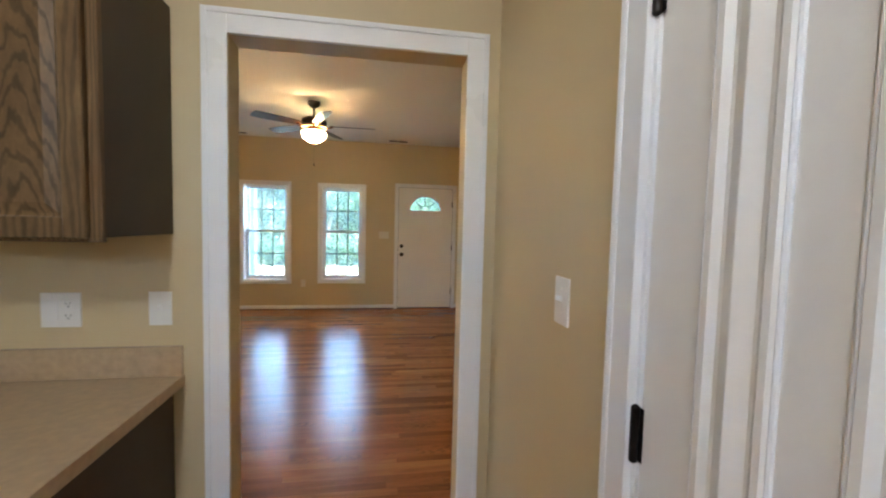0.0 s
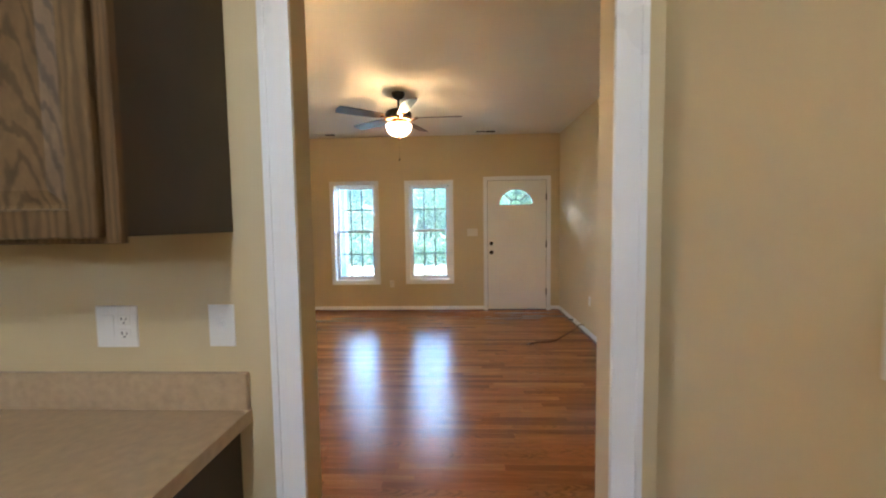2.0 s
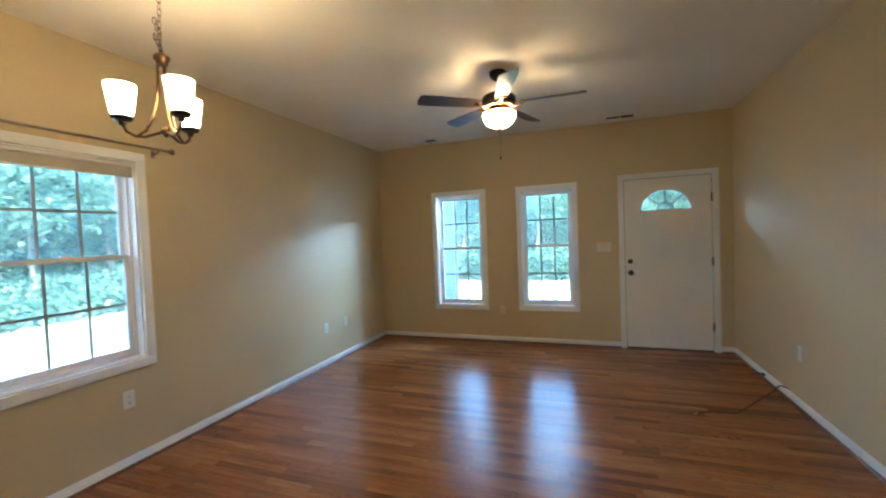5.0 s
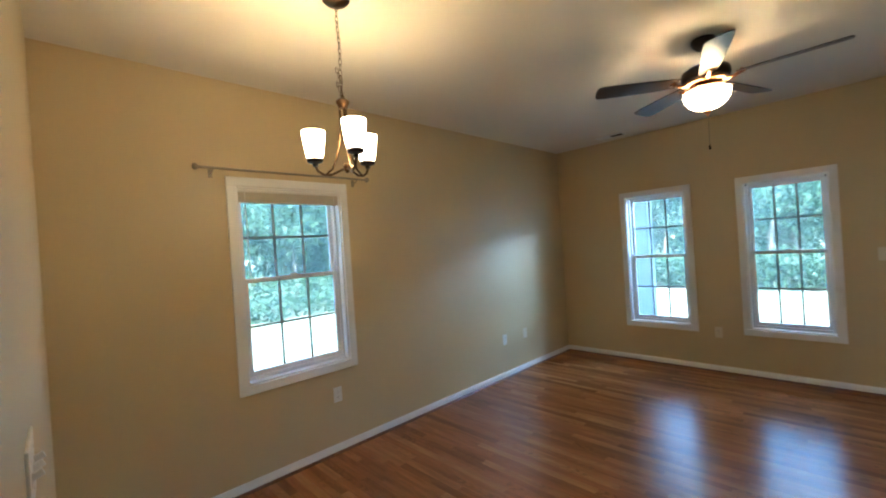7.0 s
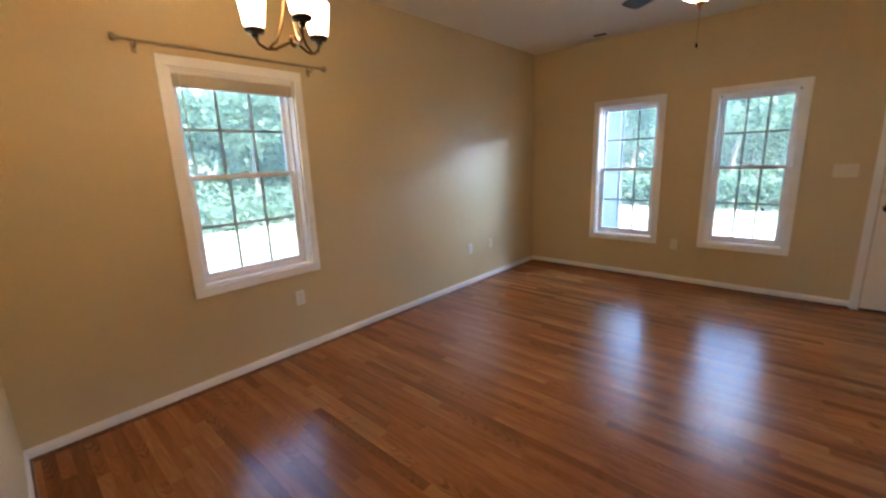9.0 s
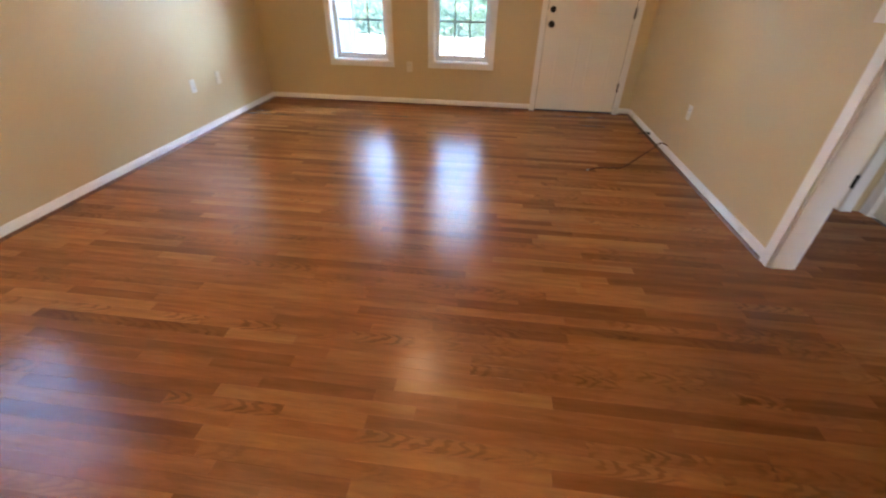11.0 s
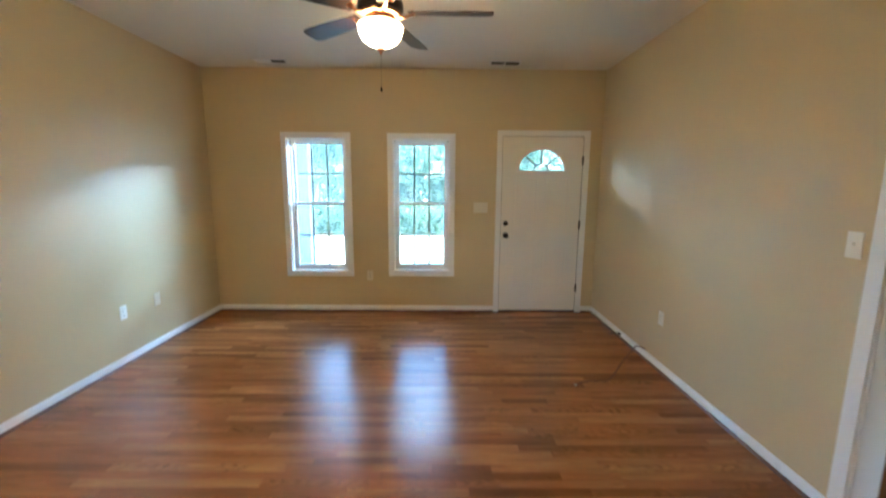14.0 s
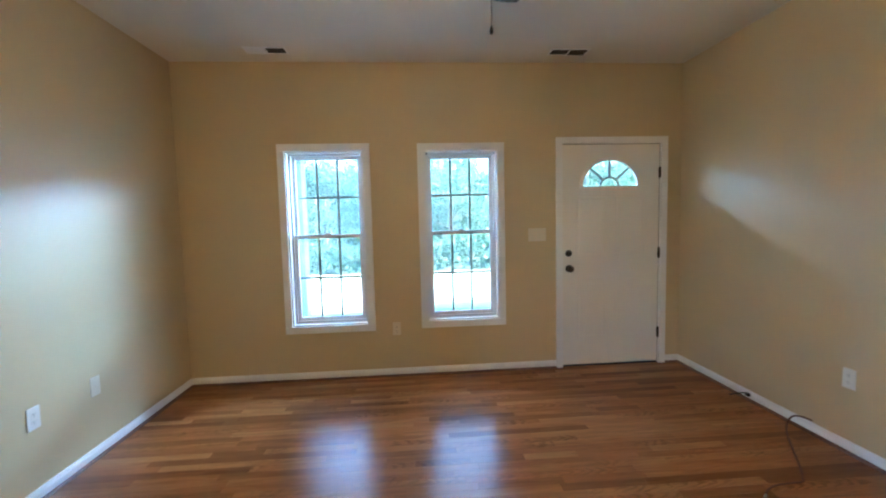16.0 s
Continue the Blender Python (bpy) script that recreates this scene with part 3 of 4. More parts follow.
# ---- opening to the kitchen, opening to the hall ----
op = thing("trim_kitchen_opening", "white painted casing round the kitchen opening", "door casing", None, "", "structure")
K = YK - 0.017
for p, q in (((OPX0 - 0.074, 0), (OPX0 + 0.006, OPZ + 0.072)), ((OPX1 - 0.006, 0), (OPX1 + 0.074, OPZ + 0.072)), ((OPX0 + 0.006, OPZ - 0.006), (OPX1 - 0.006, OPZ + 0.072))):
    part("casing", boxes(((p[0], K, p[1]), (q[0], YK, q[1])), bevel=0.003, seg=2), M_TRIM, op)
for p, q in (((OPX0 - 0.074, 0), (OPX0 - 0.056, OPZ + 0.074)), ((OPX1 + 0.056, 0), (OPX1 + 0.074, OPZ + 0.074)), ((OPX0 - 0.056, OPZ + 0.056), (OPX1 + 0.056, OPZ + 0.074))):
    part("back_band", boxes(((p[0], K - 0.007, p[1]), (q[0], K + 0.001, q[1])), bevel=0.003, seg=2), M_TRIM, op)

ho = thing("trim_hall_opening", "white painted casing and jamb of the hall opening", "door casing", None, "", "structure")
for y0, y1 in ((HO[0] - 0.065, HO[0] + 0.005), (HO[1] - 0.005, HO[1] + 0.065)):
    for x0, x1 in ((XE - 0.017, XE), (XE + 0.125, XE + 0.142)):
        part("casing", boxes(((x0, y0, 0), (x1, y1, HO[3] + 0.06)), bevel=0.004, seg=2), M_TRIM, ho)
for x0, x1 in ((XE - 0.017, XE), (XE + 0.125, XE + 0.142)):
    part("casing", boxes(((x0, HO[0] + 0.005, HO[3] - 0.005), (x1, HO[1] - 0.005, HO[3] + 0.06)), bevel=0.004, seg=2), M_TRIM, ho)
for p, q in (((XE - 0.001, HO[0], 0), (XE + 0.126, HO[0] + 0.014, HO[3])), ((XE - 0.001, HO[1] - 0.014, 0), (XE + 0.126, HO[1], HO[3])), ((XE - 0.001, HO[0] + 0.014, HO[3] - 0.014), (XE + 0.126, HO[1] - 0.014, HO[3]))):
    part("jamb", boxes((p, q), bevel=0.002), M_TRIM, ho)


# ---- panelled inner doors ----
def panel_door(name, label, m, w, knob_side=1, h=2.03, hinges=(0.29, 1.03, 1.79), with_knob=True, cw=0.068, columns=None, rows_=((0.23, 0.80), (0.99, 1.60), (1.70, 1.92)), relief=1.0):
    """A closed six-panel door, hinged at x = 0 and w wide towards +x; local -y faces the room."""
    d = thing(name, label, "door", m, "", "structure")
    s = part("door_slab", boxes(((0.003, 0.006, 0.012), (w - 0.003, 0.041, h)), bevel=0.002), M_DOOR, d)
    st = 0.115 if w > 0.6 else 0.095
    mid = w / 2
    for z0, z1 in rows_:
        for x0, x1 in columns or ((st, mid - 0.045), (mid + 0.045, w - st)):
            panel_relief(s, x0, x1, z0, z1, 0.006 - 0.002 * relief, 0.005, k=relief)
            if relief > 1.6:  # rounded bead round each panel
                ring = [(x0, 0.004, z0), (x1, 0.004, z0), (x1, 0.004, z1), (x0, 0.004, z1)]
                bead = bmesh.new()
                for k in range(4):
                    tube([ring[k], ring[(k + 1) % 4]], 0.0042, 8, bead)
                part("panel_bead", bead, M_TRIM, s, round_=True)
    for z in hinges:
        hinge(s, 0.0, 0.004, z)
    if with_knob:
        knob(s, w - 0.065, 0.006, 0.93)
    for p, q in (((-cw - 0.006, -0.017, 0), (-0.006, 0, h + cw)), ((w + 0.006, -0.017, 0), (w + cw + 0.006, 0, h + cw)), ((-0.006, -0.017, h + 0.008), (w + 0.006, 0, h + cw))):
        part("casing", boxes((p, q), bevel=0.004, seg=2), M_TRIM, d)
    for p, q in (((-cw - 0.006, -0.023, 0), (-cw + 0.010, -0.016, h + cw + 0.003)), ((w + cw - 0.010, -0.023, 0), (w + cw + 0.006, -0.016, h + cw + 0.003)), ((-cw + 0.010, -0.023, h + cw - 0.013), (w + cw - 0.010, -0.016, h + cw + 0.003))):
        part("back_band", boxes((p, q), bevel=0.003), M_TRIM, d)
    for p, q in (((-0.0095, 0.0006, 0), (0.0015, 0.044, h + 0.006)), ((w - 0.0015, 0.0006, 0), (w + 0.0095, 0.044, h + 0.006))):
        part("door_jamb", boxes((p, q)), M_TRIM, d)
    part("door_stop", boxes(((-0.008, 0.045, 0), (w + 0.008, 0.115, h + 0.02))), M_TRIM, d)
    return d


panel_door("door_2", "white six-panel kitchen door with black hinges", pose(KX, KD1, 0, 0, 0, -90), KD1 - KD0, hinges=(0.29, 1.09, 1.845), columns=((0.120, 0.232), (0.308, 0.418), (0.494, 0.602)), rows_=((0.23, 0.80), (0.95, 1.93)), relief=1.8)
panel_door("door_3", "white six-panel closet door at the hall", pose(HX, HD1, 0, 0, 0, -90), HD1 - HD0, hinges=(0.29, 1.03, 1.79), relief=0.9)
panel_door("door_4", "white panel door closed at the hall end", pose(2.44, HY, 0, 0, 0, 0) @ Matrix.Diagonal((-1, 1, 1, 1)), 0.73, hinges=(0.22, 0.915, 1.79))


# ---- baseboards ----
def baseboard(a, b, inward, shoe=True):
    """A board along a to b (x, y), its face turned to the side that inward points to."""
    a, b, n = Vector((*a, 0)), Vector((*b, 0)), Vector((*inward, 0))
    prof = [(0, 0.0), (0.0135, 0.0), (0.0135, 0.046), (0.011, 0.054), (0.0075, 0.060), (0.006, 0.069), (0, 0.071)]
    bm = bmesh.new()
    va = [bm.verts.new(a + n * p + Vector((0, 0, z))) for p, z in prof]
    vb = [bm.verts.new(b + n * p + Vector((0, 0, z))) for p, z in prof]
    for i in range(len(prof)):
        j = (i + 1) % len(prof)
        bm.faces.new((va[i], va[j], vb[j], vb[i]))
    bm.faces.new(va[::-1]), bm.faces.new(vb)
    ob = struct("baseboard", bm, M_TRIM, "white painted baseboard with brown shoe moulding", "baseboard")
    if shoe:
        bm = bmesh.new()
        pr = [(0.0137, 0.0), (0.027, 0.0), (0.026, 0.008), (0.022, 0.014), (0.0137, 0.018)]
        va = [bm.verts.new(a + n * p + Vector((0, 0, z))) for p, z in pr]
        vb = [bm.verts.new(b + n * p + Vector((0, 0, z))) for p, z in pr]
        for i in range(len(pr)):
            j = (i + 1) % len(pr)
            bm.faces.new((va[i], va[j], vb[j], vb[i]))
        bm.faces.new(va[::-1]), bm.faces.new(vb)
        part("shoe_moulding", bm, M_SHOE, ob, "brown stained shoe moulding")


baseboard((XW, YS), (XW, YN), (1, 0))
baseboard((XW + 0.014, YN), (DX0 - 0.068, YN), (0, -1))
baseboard((DX1 + 0.068, YN), (XE - 0.014, YN), (0, -1))
baseboard((XE, HO[1] + 0.065), (XE, YN), (-1, 0))
baseboard((XE, YS), (XE, HO[0] - 0.065), (-1, 0))
baseboard((XW + 0.028, YS), (OPX0 - 0.01, YS), (0, 1))
baseboard((OPX1 + 0.01, YS), (XE - 0.028, YS), (0, 1))
baseboard((HX, YS), (HX, HD0 - 0.075), (-1, 0))
baseboard((XE + 0.125, HO[1] + 0.07), (XE + 0.125, HY), (1, 0), False)


# ---- ceiling fan ----
FC = (-0.623, 4.485)
fan = thing("ceiling_fan", "dark bronze five-blade ceiling fan with lit alabaster bowl", "ceiling fan", pose(FC[0], FC[1], H))
part("canopy", lathe([(0.0, 0.0), (0.066, 0.0), (0.070, -0.012), (0.066, -0.035), (0.045, -0.062), (0.020, -0.075), (0.0, -0.078)], 28), M_BLACK, fan, round_=True)
part("down_rod", lathe([(0.0, -0.07), (0.013, -0.07), (0.013, -0.155), (0.024, -0.16), (0.024, -0.175), (0.0, -0.175)], 16), M_BLACK, fan, round_=True)
part("motor_housing", lathe([(0.0, -0.165), (0.045, -0.168), (0.095, -0.180), (0.128, -0.198), (0.136, -0.215), (0.136, -0.245), (0.128, -0.26), (0.0, -0.262)], 40), M_BLACK, fan, round_=True)
part("blade_hub", lathe([(0.0, -0.262), (0.118, -0.262), (0.126, -0.27), (0.122, -0.285), (0.098, -0.297), (0.066, -0.302), (0.0, -0.303)], 40), M_COPPER, fan, "copper-bronze hub", round_=True)
part("light_fitter", lathe([(0.0, -0.303), (0.052, -0.303), (0.056, -0.310), (0.100, -0.314), (0.108, -0.322), (0.104, -0.328), (0.0, -0.330)], 28), M_COPPER, fan, round_=True)
for k in range(5):
    ang = 72 * k
    rot = pose(0, 0, -0.268, 0, 0, ang)
    iron = bmesh.new()
    tube([(0.10, 0, -0.012), (0.145, 0.0, -0.016), (0.175, 0.0, -0.004), (0.20, 0.0, 0.004)], [0.014, 0.011, 0.011, 0.012], 8, iron)
    tube([(0.19, -0.035, 0.004), (0.205, 0.0, 0.004), (0.19, 0.035, 0.004)], 0.008, 8, iron)
    part("blade_iron", iron, M_COPPER, fan, m=rot, round_=True)
    outline = [(0.165, -0.050), (0.25, -0.058), (0.45, -0.067), (0.60, -0.070), (0.645, -0.066), (0.662, -0.050), (0.668, 0.0),
               (0.662, 0.050), (0.645, 0.066), (0.60, 0.070), (0.45, 0.067), (0.25, 0.058), (0.165, 0.050)]
    bl = bmesh.new()
    lo = [bl.verts.new((x, y, -0.003)) for x, y in outline]
    hi = [bl.verts.new((x, y, 0.003)) for x, y in outline]
    bl.faces.new(lo[::-1]), bl.faces.new(hi)
    for i in range(len(outline)):
        j = (i + 1) % len(outline)
        bl.faces.new((lo[i], lo[j], hi[j], hi[i]))
    part("blade", bl, M_BLADE, fan, "dark wood blade", rot @ pose(0, 0, 0.006, 12))
bowl = [(0.0, -0.452), (0.03, -0.450), (0.07, -0.437), (0.104, -0.412), (0.124, -0.380), (0.131, -0.350), (0.132, -0.336)]
bowl_in = [(r - 0.005 if r > 0.01 else 0, z + 0.005 if z < -0.34 else z) for r, z in bowl[::-1]]
part("glass_bowl", lathe(bowl + bowl_in, 40, cap=False), M_BOWL, fan, "glowing alabaster glass bowl", round_=True)
part("finial", lathe([(0.0, -0.498), (0.007, -0.492), (0.008, -0.478), (0.017, -0.472), (0.024, -0.460), (0.020, -0.449), (0.0, -0.447)], 16), M_COPPER, fan, round_=True)
part("pull_chain", tube([(0.0, 0.001, -0.486), (0.001, 0.0, -0.56), (0, 0, -0.672)], 0.0014, 6), M_NICKEL, fan, "thin pull chain")
part("chain_fob", lathe([(0.0, -0.705), (0.006, -0.70), (0.0075, -0.69), (0.004, -0.675), (0.0, -0.670)], 12), M_BLACK, fan, "dark wooden pull fob", round_=True)
for k in range(3):
    a = radians(20 + 120 * k)
    lamp = new("fan_bulb", bpy.data.lights.new("fan_bulb", "POINT"))
    lamp.data.energy, lamp.data.color, lamp.data.shadow_soft_size = FAN_W / 3, WARM, 0.022
    lamp.matrix_basis = pose(FC[0] + 0.065 * math.cos(a), FC[1] + 0.065 * math.sin(a), H - 0.388)

# ---- chandelier ----
CC = (-1.665, 2.475)
ch = thing("chandelier", "three-light bronze chandelier with lit frosted glass shades", "chandelier", pose(CC[0], CC[1], H))
part("canopy", lathe([(0.0, 0.0), (0.062, 0.0), (0.064, -0.008), (0.052, -0.020), (0.020, -0.028), (0.0, -0.03)], 28), M_BRONZE, ch, round_=True)
links, zc, i = bmesh.new(), -0.03, 0
while zc > -0.455:
    lp = []
    for k in range(12):
        a = 2 * math.pi * k / 12
        u, v = 0.0075 * math.cos(a), 0.0155 * math.sin(a)
        sway = 0.004 * math.sin(zc * 20)
        lp.append((u + sway, 0, zc - 0.014 + v) if i % 2 else (sway, u, zc - 0.014 + v))
    tube(lp, 0.0019, 6, links, True)
    zc -= 0.0255
    i += 1
for k in range(6):
    cx, cy, cz = -0.016 - 0.004 * (k % 2), 0.010 * ((k % 3) - 1), -0.335 - 0.022 * k
    lp = [(cx + (0.0075 * math.cos(2 * math.pi * q / 12) if k % 2 else 0), cy + (0 if k % 2 else 0.0075 * math.cos(2 * math.pi * q / 12)), cz + 0.0155 * math.sin(2 * math.pi * q / 12)) for q in range(12)]
    tube(lp, 0.0019, 6, links, True)
part("chain", links, M_BRONZE, ch, round_=True)
part("collar", lathe([(0.0, -0.455), (0.008, -0.458), (0.010, -0.472), (0.026, -0.480), (0.032, -0.488), (0.031, -0.500), (0.024, -0.508), (0.022, -0.522), (0.0, -0.524)], 24), M_BRONZE, ch, round_=True)
part("hub", lathe([(0.0, -0.830), (0.008, -0.826), (0.014, -0.815), (0.018, -0.800), (0.014, -0.786), (0.0, -0.782)], 20), M_BRONZE, ch, round_=True)
RC = 0.150
for ang in (225, 105, 345):
    r = pose(0, 0, 0, 0, 0, ang)
    part("rod", tube([(0.016, 0, -0.515), (0.018, 0, -0.60), (0.026, 0, -0.68), (0.044, 0, -0.75), (0.070, 0, -0.805), (0.098, 0, -0.826)], 0.0058, 8), M_BRONZE, ch, m=r, round_=True)
    part("arm", tube([(0.010, 0, -0.806), (0.04, 0, -0.818), (0.075, 0, -0.832), (0.110, 0, -0.830), (0.138, 0, -0.812), (RC, 0, -0.785)], 0.0062, 8), M_BRONZE, ch, m=r, round_=True)
    part("cup", lathe([(0.0, -0.79), (0.012, -0.788), (0.014, -0.775), (0.034, -0.768), (0.040, -0.758), (0.038, -0.752), (0.0, -0.751)], 24, None, (RC, 0, 0)), M_BLACK, ch, m=r, round_=True)
    sh = [(0.0, -0.748), (0.030, -0.748), (0.039, -0.741), (0.043, -0.717), (0.049, -0.675), (0.0555, -0.622)]
    part("shade", lathe(sh + [(0.0523, -0.622), (0.0455, -0.675), (0.0395, -0.717), (0.036, -0.736), (0.0, -0.741)], 32, None, (RC, 0, 0), False), M_SHADE, ch, "glowing frosted glass shade", m=r, round_=True)
    a = radians(ang)
    lamp = new("chandelier_bulb", bpy.data.lights.new("chandelier_bulb", "POINT"))
    lamp.data.energy, lamp.data.color, lamp.data.shadow_soft_size = CHANDELIER_W, (1.0, 0.60, 0.23), 0.02
    lamp.matrix_basis = pose(CC[0] + RC * math.cos(a), CC[1] + RC * math.sin(a), H - 0.655)

# ---- kitchen ceiling lamp, unseen; place and form are assumed ----
kf = thing("kitchen_ceiling_light", "assumed white flush dome light on the kitchen ceiling, out of view", "ceiling light", pose(-0.50, -0.95, H))
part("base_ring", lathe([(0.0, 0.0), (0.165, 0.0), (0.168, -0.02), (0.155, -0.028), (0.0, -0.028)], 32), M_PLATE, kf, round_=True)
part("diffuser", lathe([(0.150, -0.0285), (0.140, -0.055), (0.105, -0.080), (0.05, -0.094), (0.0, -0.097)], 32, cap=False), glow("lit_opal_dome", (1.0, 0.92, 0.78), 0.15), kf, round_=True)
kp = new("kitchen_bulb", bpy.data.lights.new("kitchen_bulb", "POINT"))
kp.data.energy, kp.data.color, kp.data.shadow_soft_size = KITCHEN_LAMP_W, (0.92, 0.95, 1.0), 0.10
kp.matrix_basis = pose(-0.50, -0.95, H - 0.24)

# ---- switch plates and outlets ----
def plate(label, m, devices, category, tall=0.116, plastic=M_PLATE):
    """A wall plate; devices is one letter for each gang: t toggle, o outlet, r rocker, b blank."""
    n = len(devices)
    w = 0.071 + 0.046 * (n - 1)
    name = "light_switch" if "t" in devices else "wall_outlet"
    th = thing(name, label, category, m)
    part("cover_plate", boxes(((-w / 2, -0.0055, -tall / 2), (w / 2, 0.0, tall / 2)), bevel=0.0028, seg=2), plastic, th)
    for i, d in enumerate(devices):
        x = (i - (n - 1) / 2) * 0.046
        if d == "t":
            tg = bmesh.new()
            vs = box(tg, (x - 0.0050, -0.0225, -0.002), (x + 0.0050, -0.005, 0.0095))
            bmesh.ops.rotate(tg, verts=vs, cent=(x, -0.005, 0.0), matrix=Matrix.Rotation(radians(-22), 3, "X"))
            part("toggle", tg, plastic, th)
            part("toggle_slot", boxes(((x - 0.006, -0.0062, -0.013), (x + 0.006, -0.0054, 0.013))), plastic, th)
        elif d == "o":
            for z in (-0.020, 0.020):
                o = part("receptacle", boxes(((x - 0.0165, -0.0072, z - 0.0135), (x + 0.0165, -0.005, z + 0.0135)), bevel=0.002, seg=2), plastic, th)
                for dx, hh in ((-0.0065, 0.0045), (0.0065, 0.0035)):
                    part("slot", boxes(((x + dx - 0.001, -0.0078, z + 0.002 - hh), (x + dx + 0.001, -0.0070, z + 0.002 + hh))), M_SLOT, o)
                part("slot", boxes(((x - 0.0022, -0.0078, z - 0.0105), (x + 0.0022, -0.0070, z - 0.0062))), M_SLOT, o)
        elif d == "r":
            part("rocker", boxes(((x - 0.0165, -0.0085, -0.033), (x + 0.0165, -0.005, 0.033)), bevel=0.002, seg=2), plastic, th)
        elif d == "j":
            part("jack", boxes(((x - 0.008, -0.008, -0.008), (x + 0.008, -0.005, 0.008)), bevel=0.0015), plastic, th)
        for z in ((-0.030, 0.030) if d == "t" else (0.0,) if d == "o" else (-0.041, 0.041)):
            part("screw", lathe([(0.0, 0.0), (0.003, 0.0), (0.0025, 0.0012), (0.0, 0.0014)], 10, None), plastic, th, m=pose(x, -0.0054, z, 90))
    return th


plate("white duplex outlet below the curtain-rod window", pose(XW, 3.008, 0.452, 0, 0, 90), "o", "outlet")
plate("white duplex outlet low on the beige wall", pose(XW, 5.165, 0.440, 0, 0, 90), "o", "outlet")
plate("small ivory cable jack plate low on the beige wall", pose(XW, 5.57, 0.440, 0, 0, 90), "j", "outlet", plastic=M_IVORY)
plate("ivory outlet between the two front windows", pose(-1.098, YN, 0.435), "o", "outlet", plastic=M_IVORY)
plate("white outlet low on the beige wall", pose(XE, 5.10, 0.435, 0, 0, -90), "o", "outlet")
plate("ivory triple toggle switch plate beside the front door", pose(0.198, YN, 1.247), "ttt", "light switch", plastic=M_IVORY)
plate("white single toggle switch beside the hall opening", pose(XE, 3.665, 1.262, 0, 0, -90), "t", "light switch")
plate("white triple toggle switch plate beside the kitchen opening", pose(-1.02, YS, 1.205, 0, 0, 180), "ttt", "light switch")
plate("white plate with a rocker switch and outlet above the worktop", pose(-0.947, YK, 1.132), "ro", "outlet")
plate("white switch plate above the worktop", pose(-0.648, YK, 1.134), "t", "light switch")
plate("white toggle switch beside the kitchen door", pose(KX, 0.684, 1.266, 0, 0, -90), "t", "light switch")

# ---- curtain rod ----
rod = thing("curtain_rod", "brushed nickel curtain rod above the window", "curtain rod", pose(-2.835, 2.738, 2.160))
part("rod", tube([(0, -0.60, 0), (0, 0.0, 0), (0, 0.60, 0)], 0.0085, 12), M_NICKEL, rod, round_=True)
for s in (-1, 1):
    fin = lathe([(0.0, -0.004), (0.010, -0.002), (0.011, 0.010), (0.016, 0.016), (0.021, 0.024), (0.022, 0.032), (0.017, 0.042), (0.0, 0.046)], 20)
    part("finial", fin, M_NICKEL, rod, m=pose(0, 0.60 * s, 0, -90 * s), round_=True)
    br = bmesh.new()
    tube([(-0.062, 0.53 * s, -0.028), (-0.03, 0.53 * s, -0.028), (-0.008, 0.53 * s, -0.018), (0.004, 0.53 * s, -0.010)], 0.005, 8, br)
    box(br, (-0.065, 0.53 * s - 0.012, -0.055), (-0.060, 0.53 * s + 0.012, 0.0))
    part("bracket", br, M_NICKEL, rod, round_=True)

# ---- raised blind in the side window ----
bl = thing("window_blind", "beige slatted blind raised to the window head", "blind", pose(XW - 0.028, (WS[0] + WS[1]) / 2, 2.047))
BW = 0.39
part("head_rail", boxes(((-0.020, -BW, -0.022), (0.020, BW, 0.0)), bevel=0.003), M_PLATE, bl)
for i in range(14):
    z = -0.025 - i * 0.0042
    part("slat", boxes(((-0.021 + 0.001 * (i % 3), -BW + 0.004, z - 0.003), (0.021, BW - 0.004, z))), M_BLIND, bl)
part("bottom_rail", boxes(((-0.019, -BW + 0.003, -0.096), (0.019, BW - 0.003, -0.085)), bevel=0.003), M_BLIND, bl)
part("tilt_wand", tube([(0.024, -BW + 0.055, -0.015), (0.026, -BW + 0.058, -0.35), (0.026, -BW + 0.06, -0.62)], 0.0035, 8), M_PLATE, bl, "clear plastic wand", round_=True)
part("lift_cord", tube([(0.022, BW - 0.05, -0.02), (0.024, BW - 0.048, -0.4), (0.022, BW - 0.05, -0.80)], 0.0016, 6), M_PLATE, bl, round_=True)

# small blind brackets left in the corners of a front window
for x in (WB[0] + CW + 0.014, WB[1] - CW - 0.030):
    br = thing("blind_bracket", "small metal blind bracket in the window head", "bracket", pose(x, YN + 0.02, WB[3] - CW - 0.014), "blind brackets")
    part("bracket_plate", boxes(((0, 0, -0.018), (0.016, 0.022, 0.0)), bevel=0.002), M_MUNTIN, br)

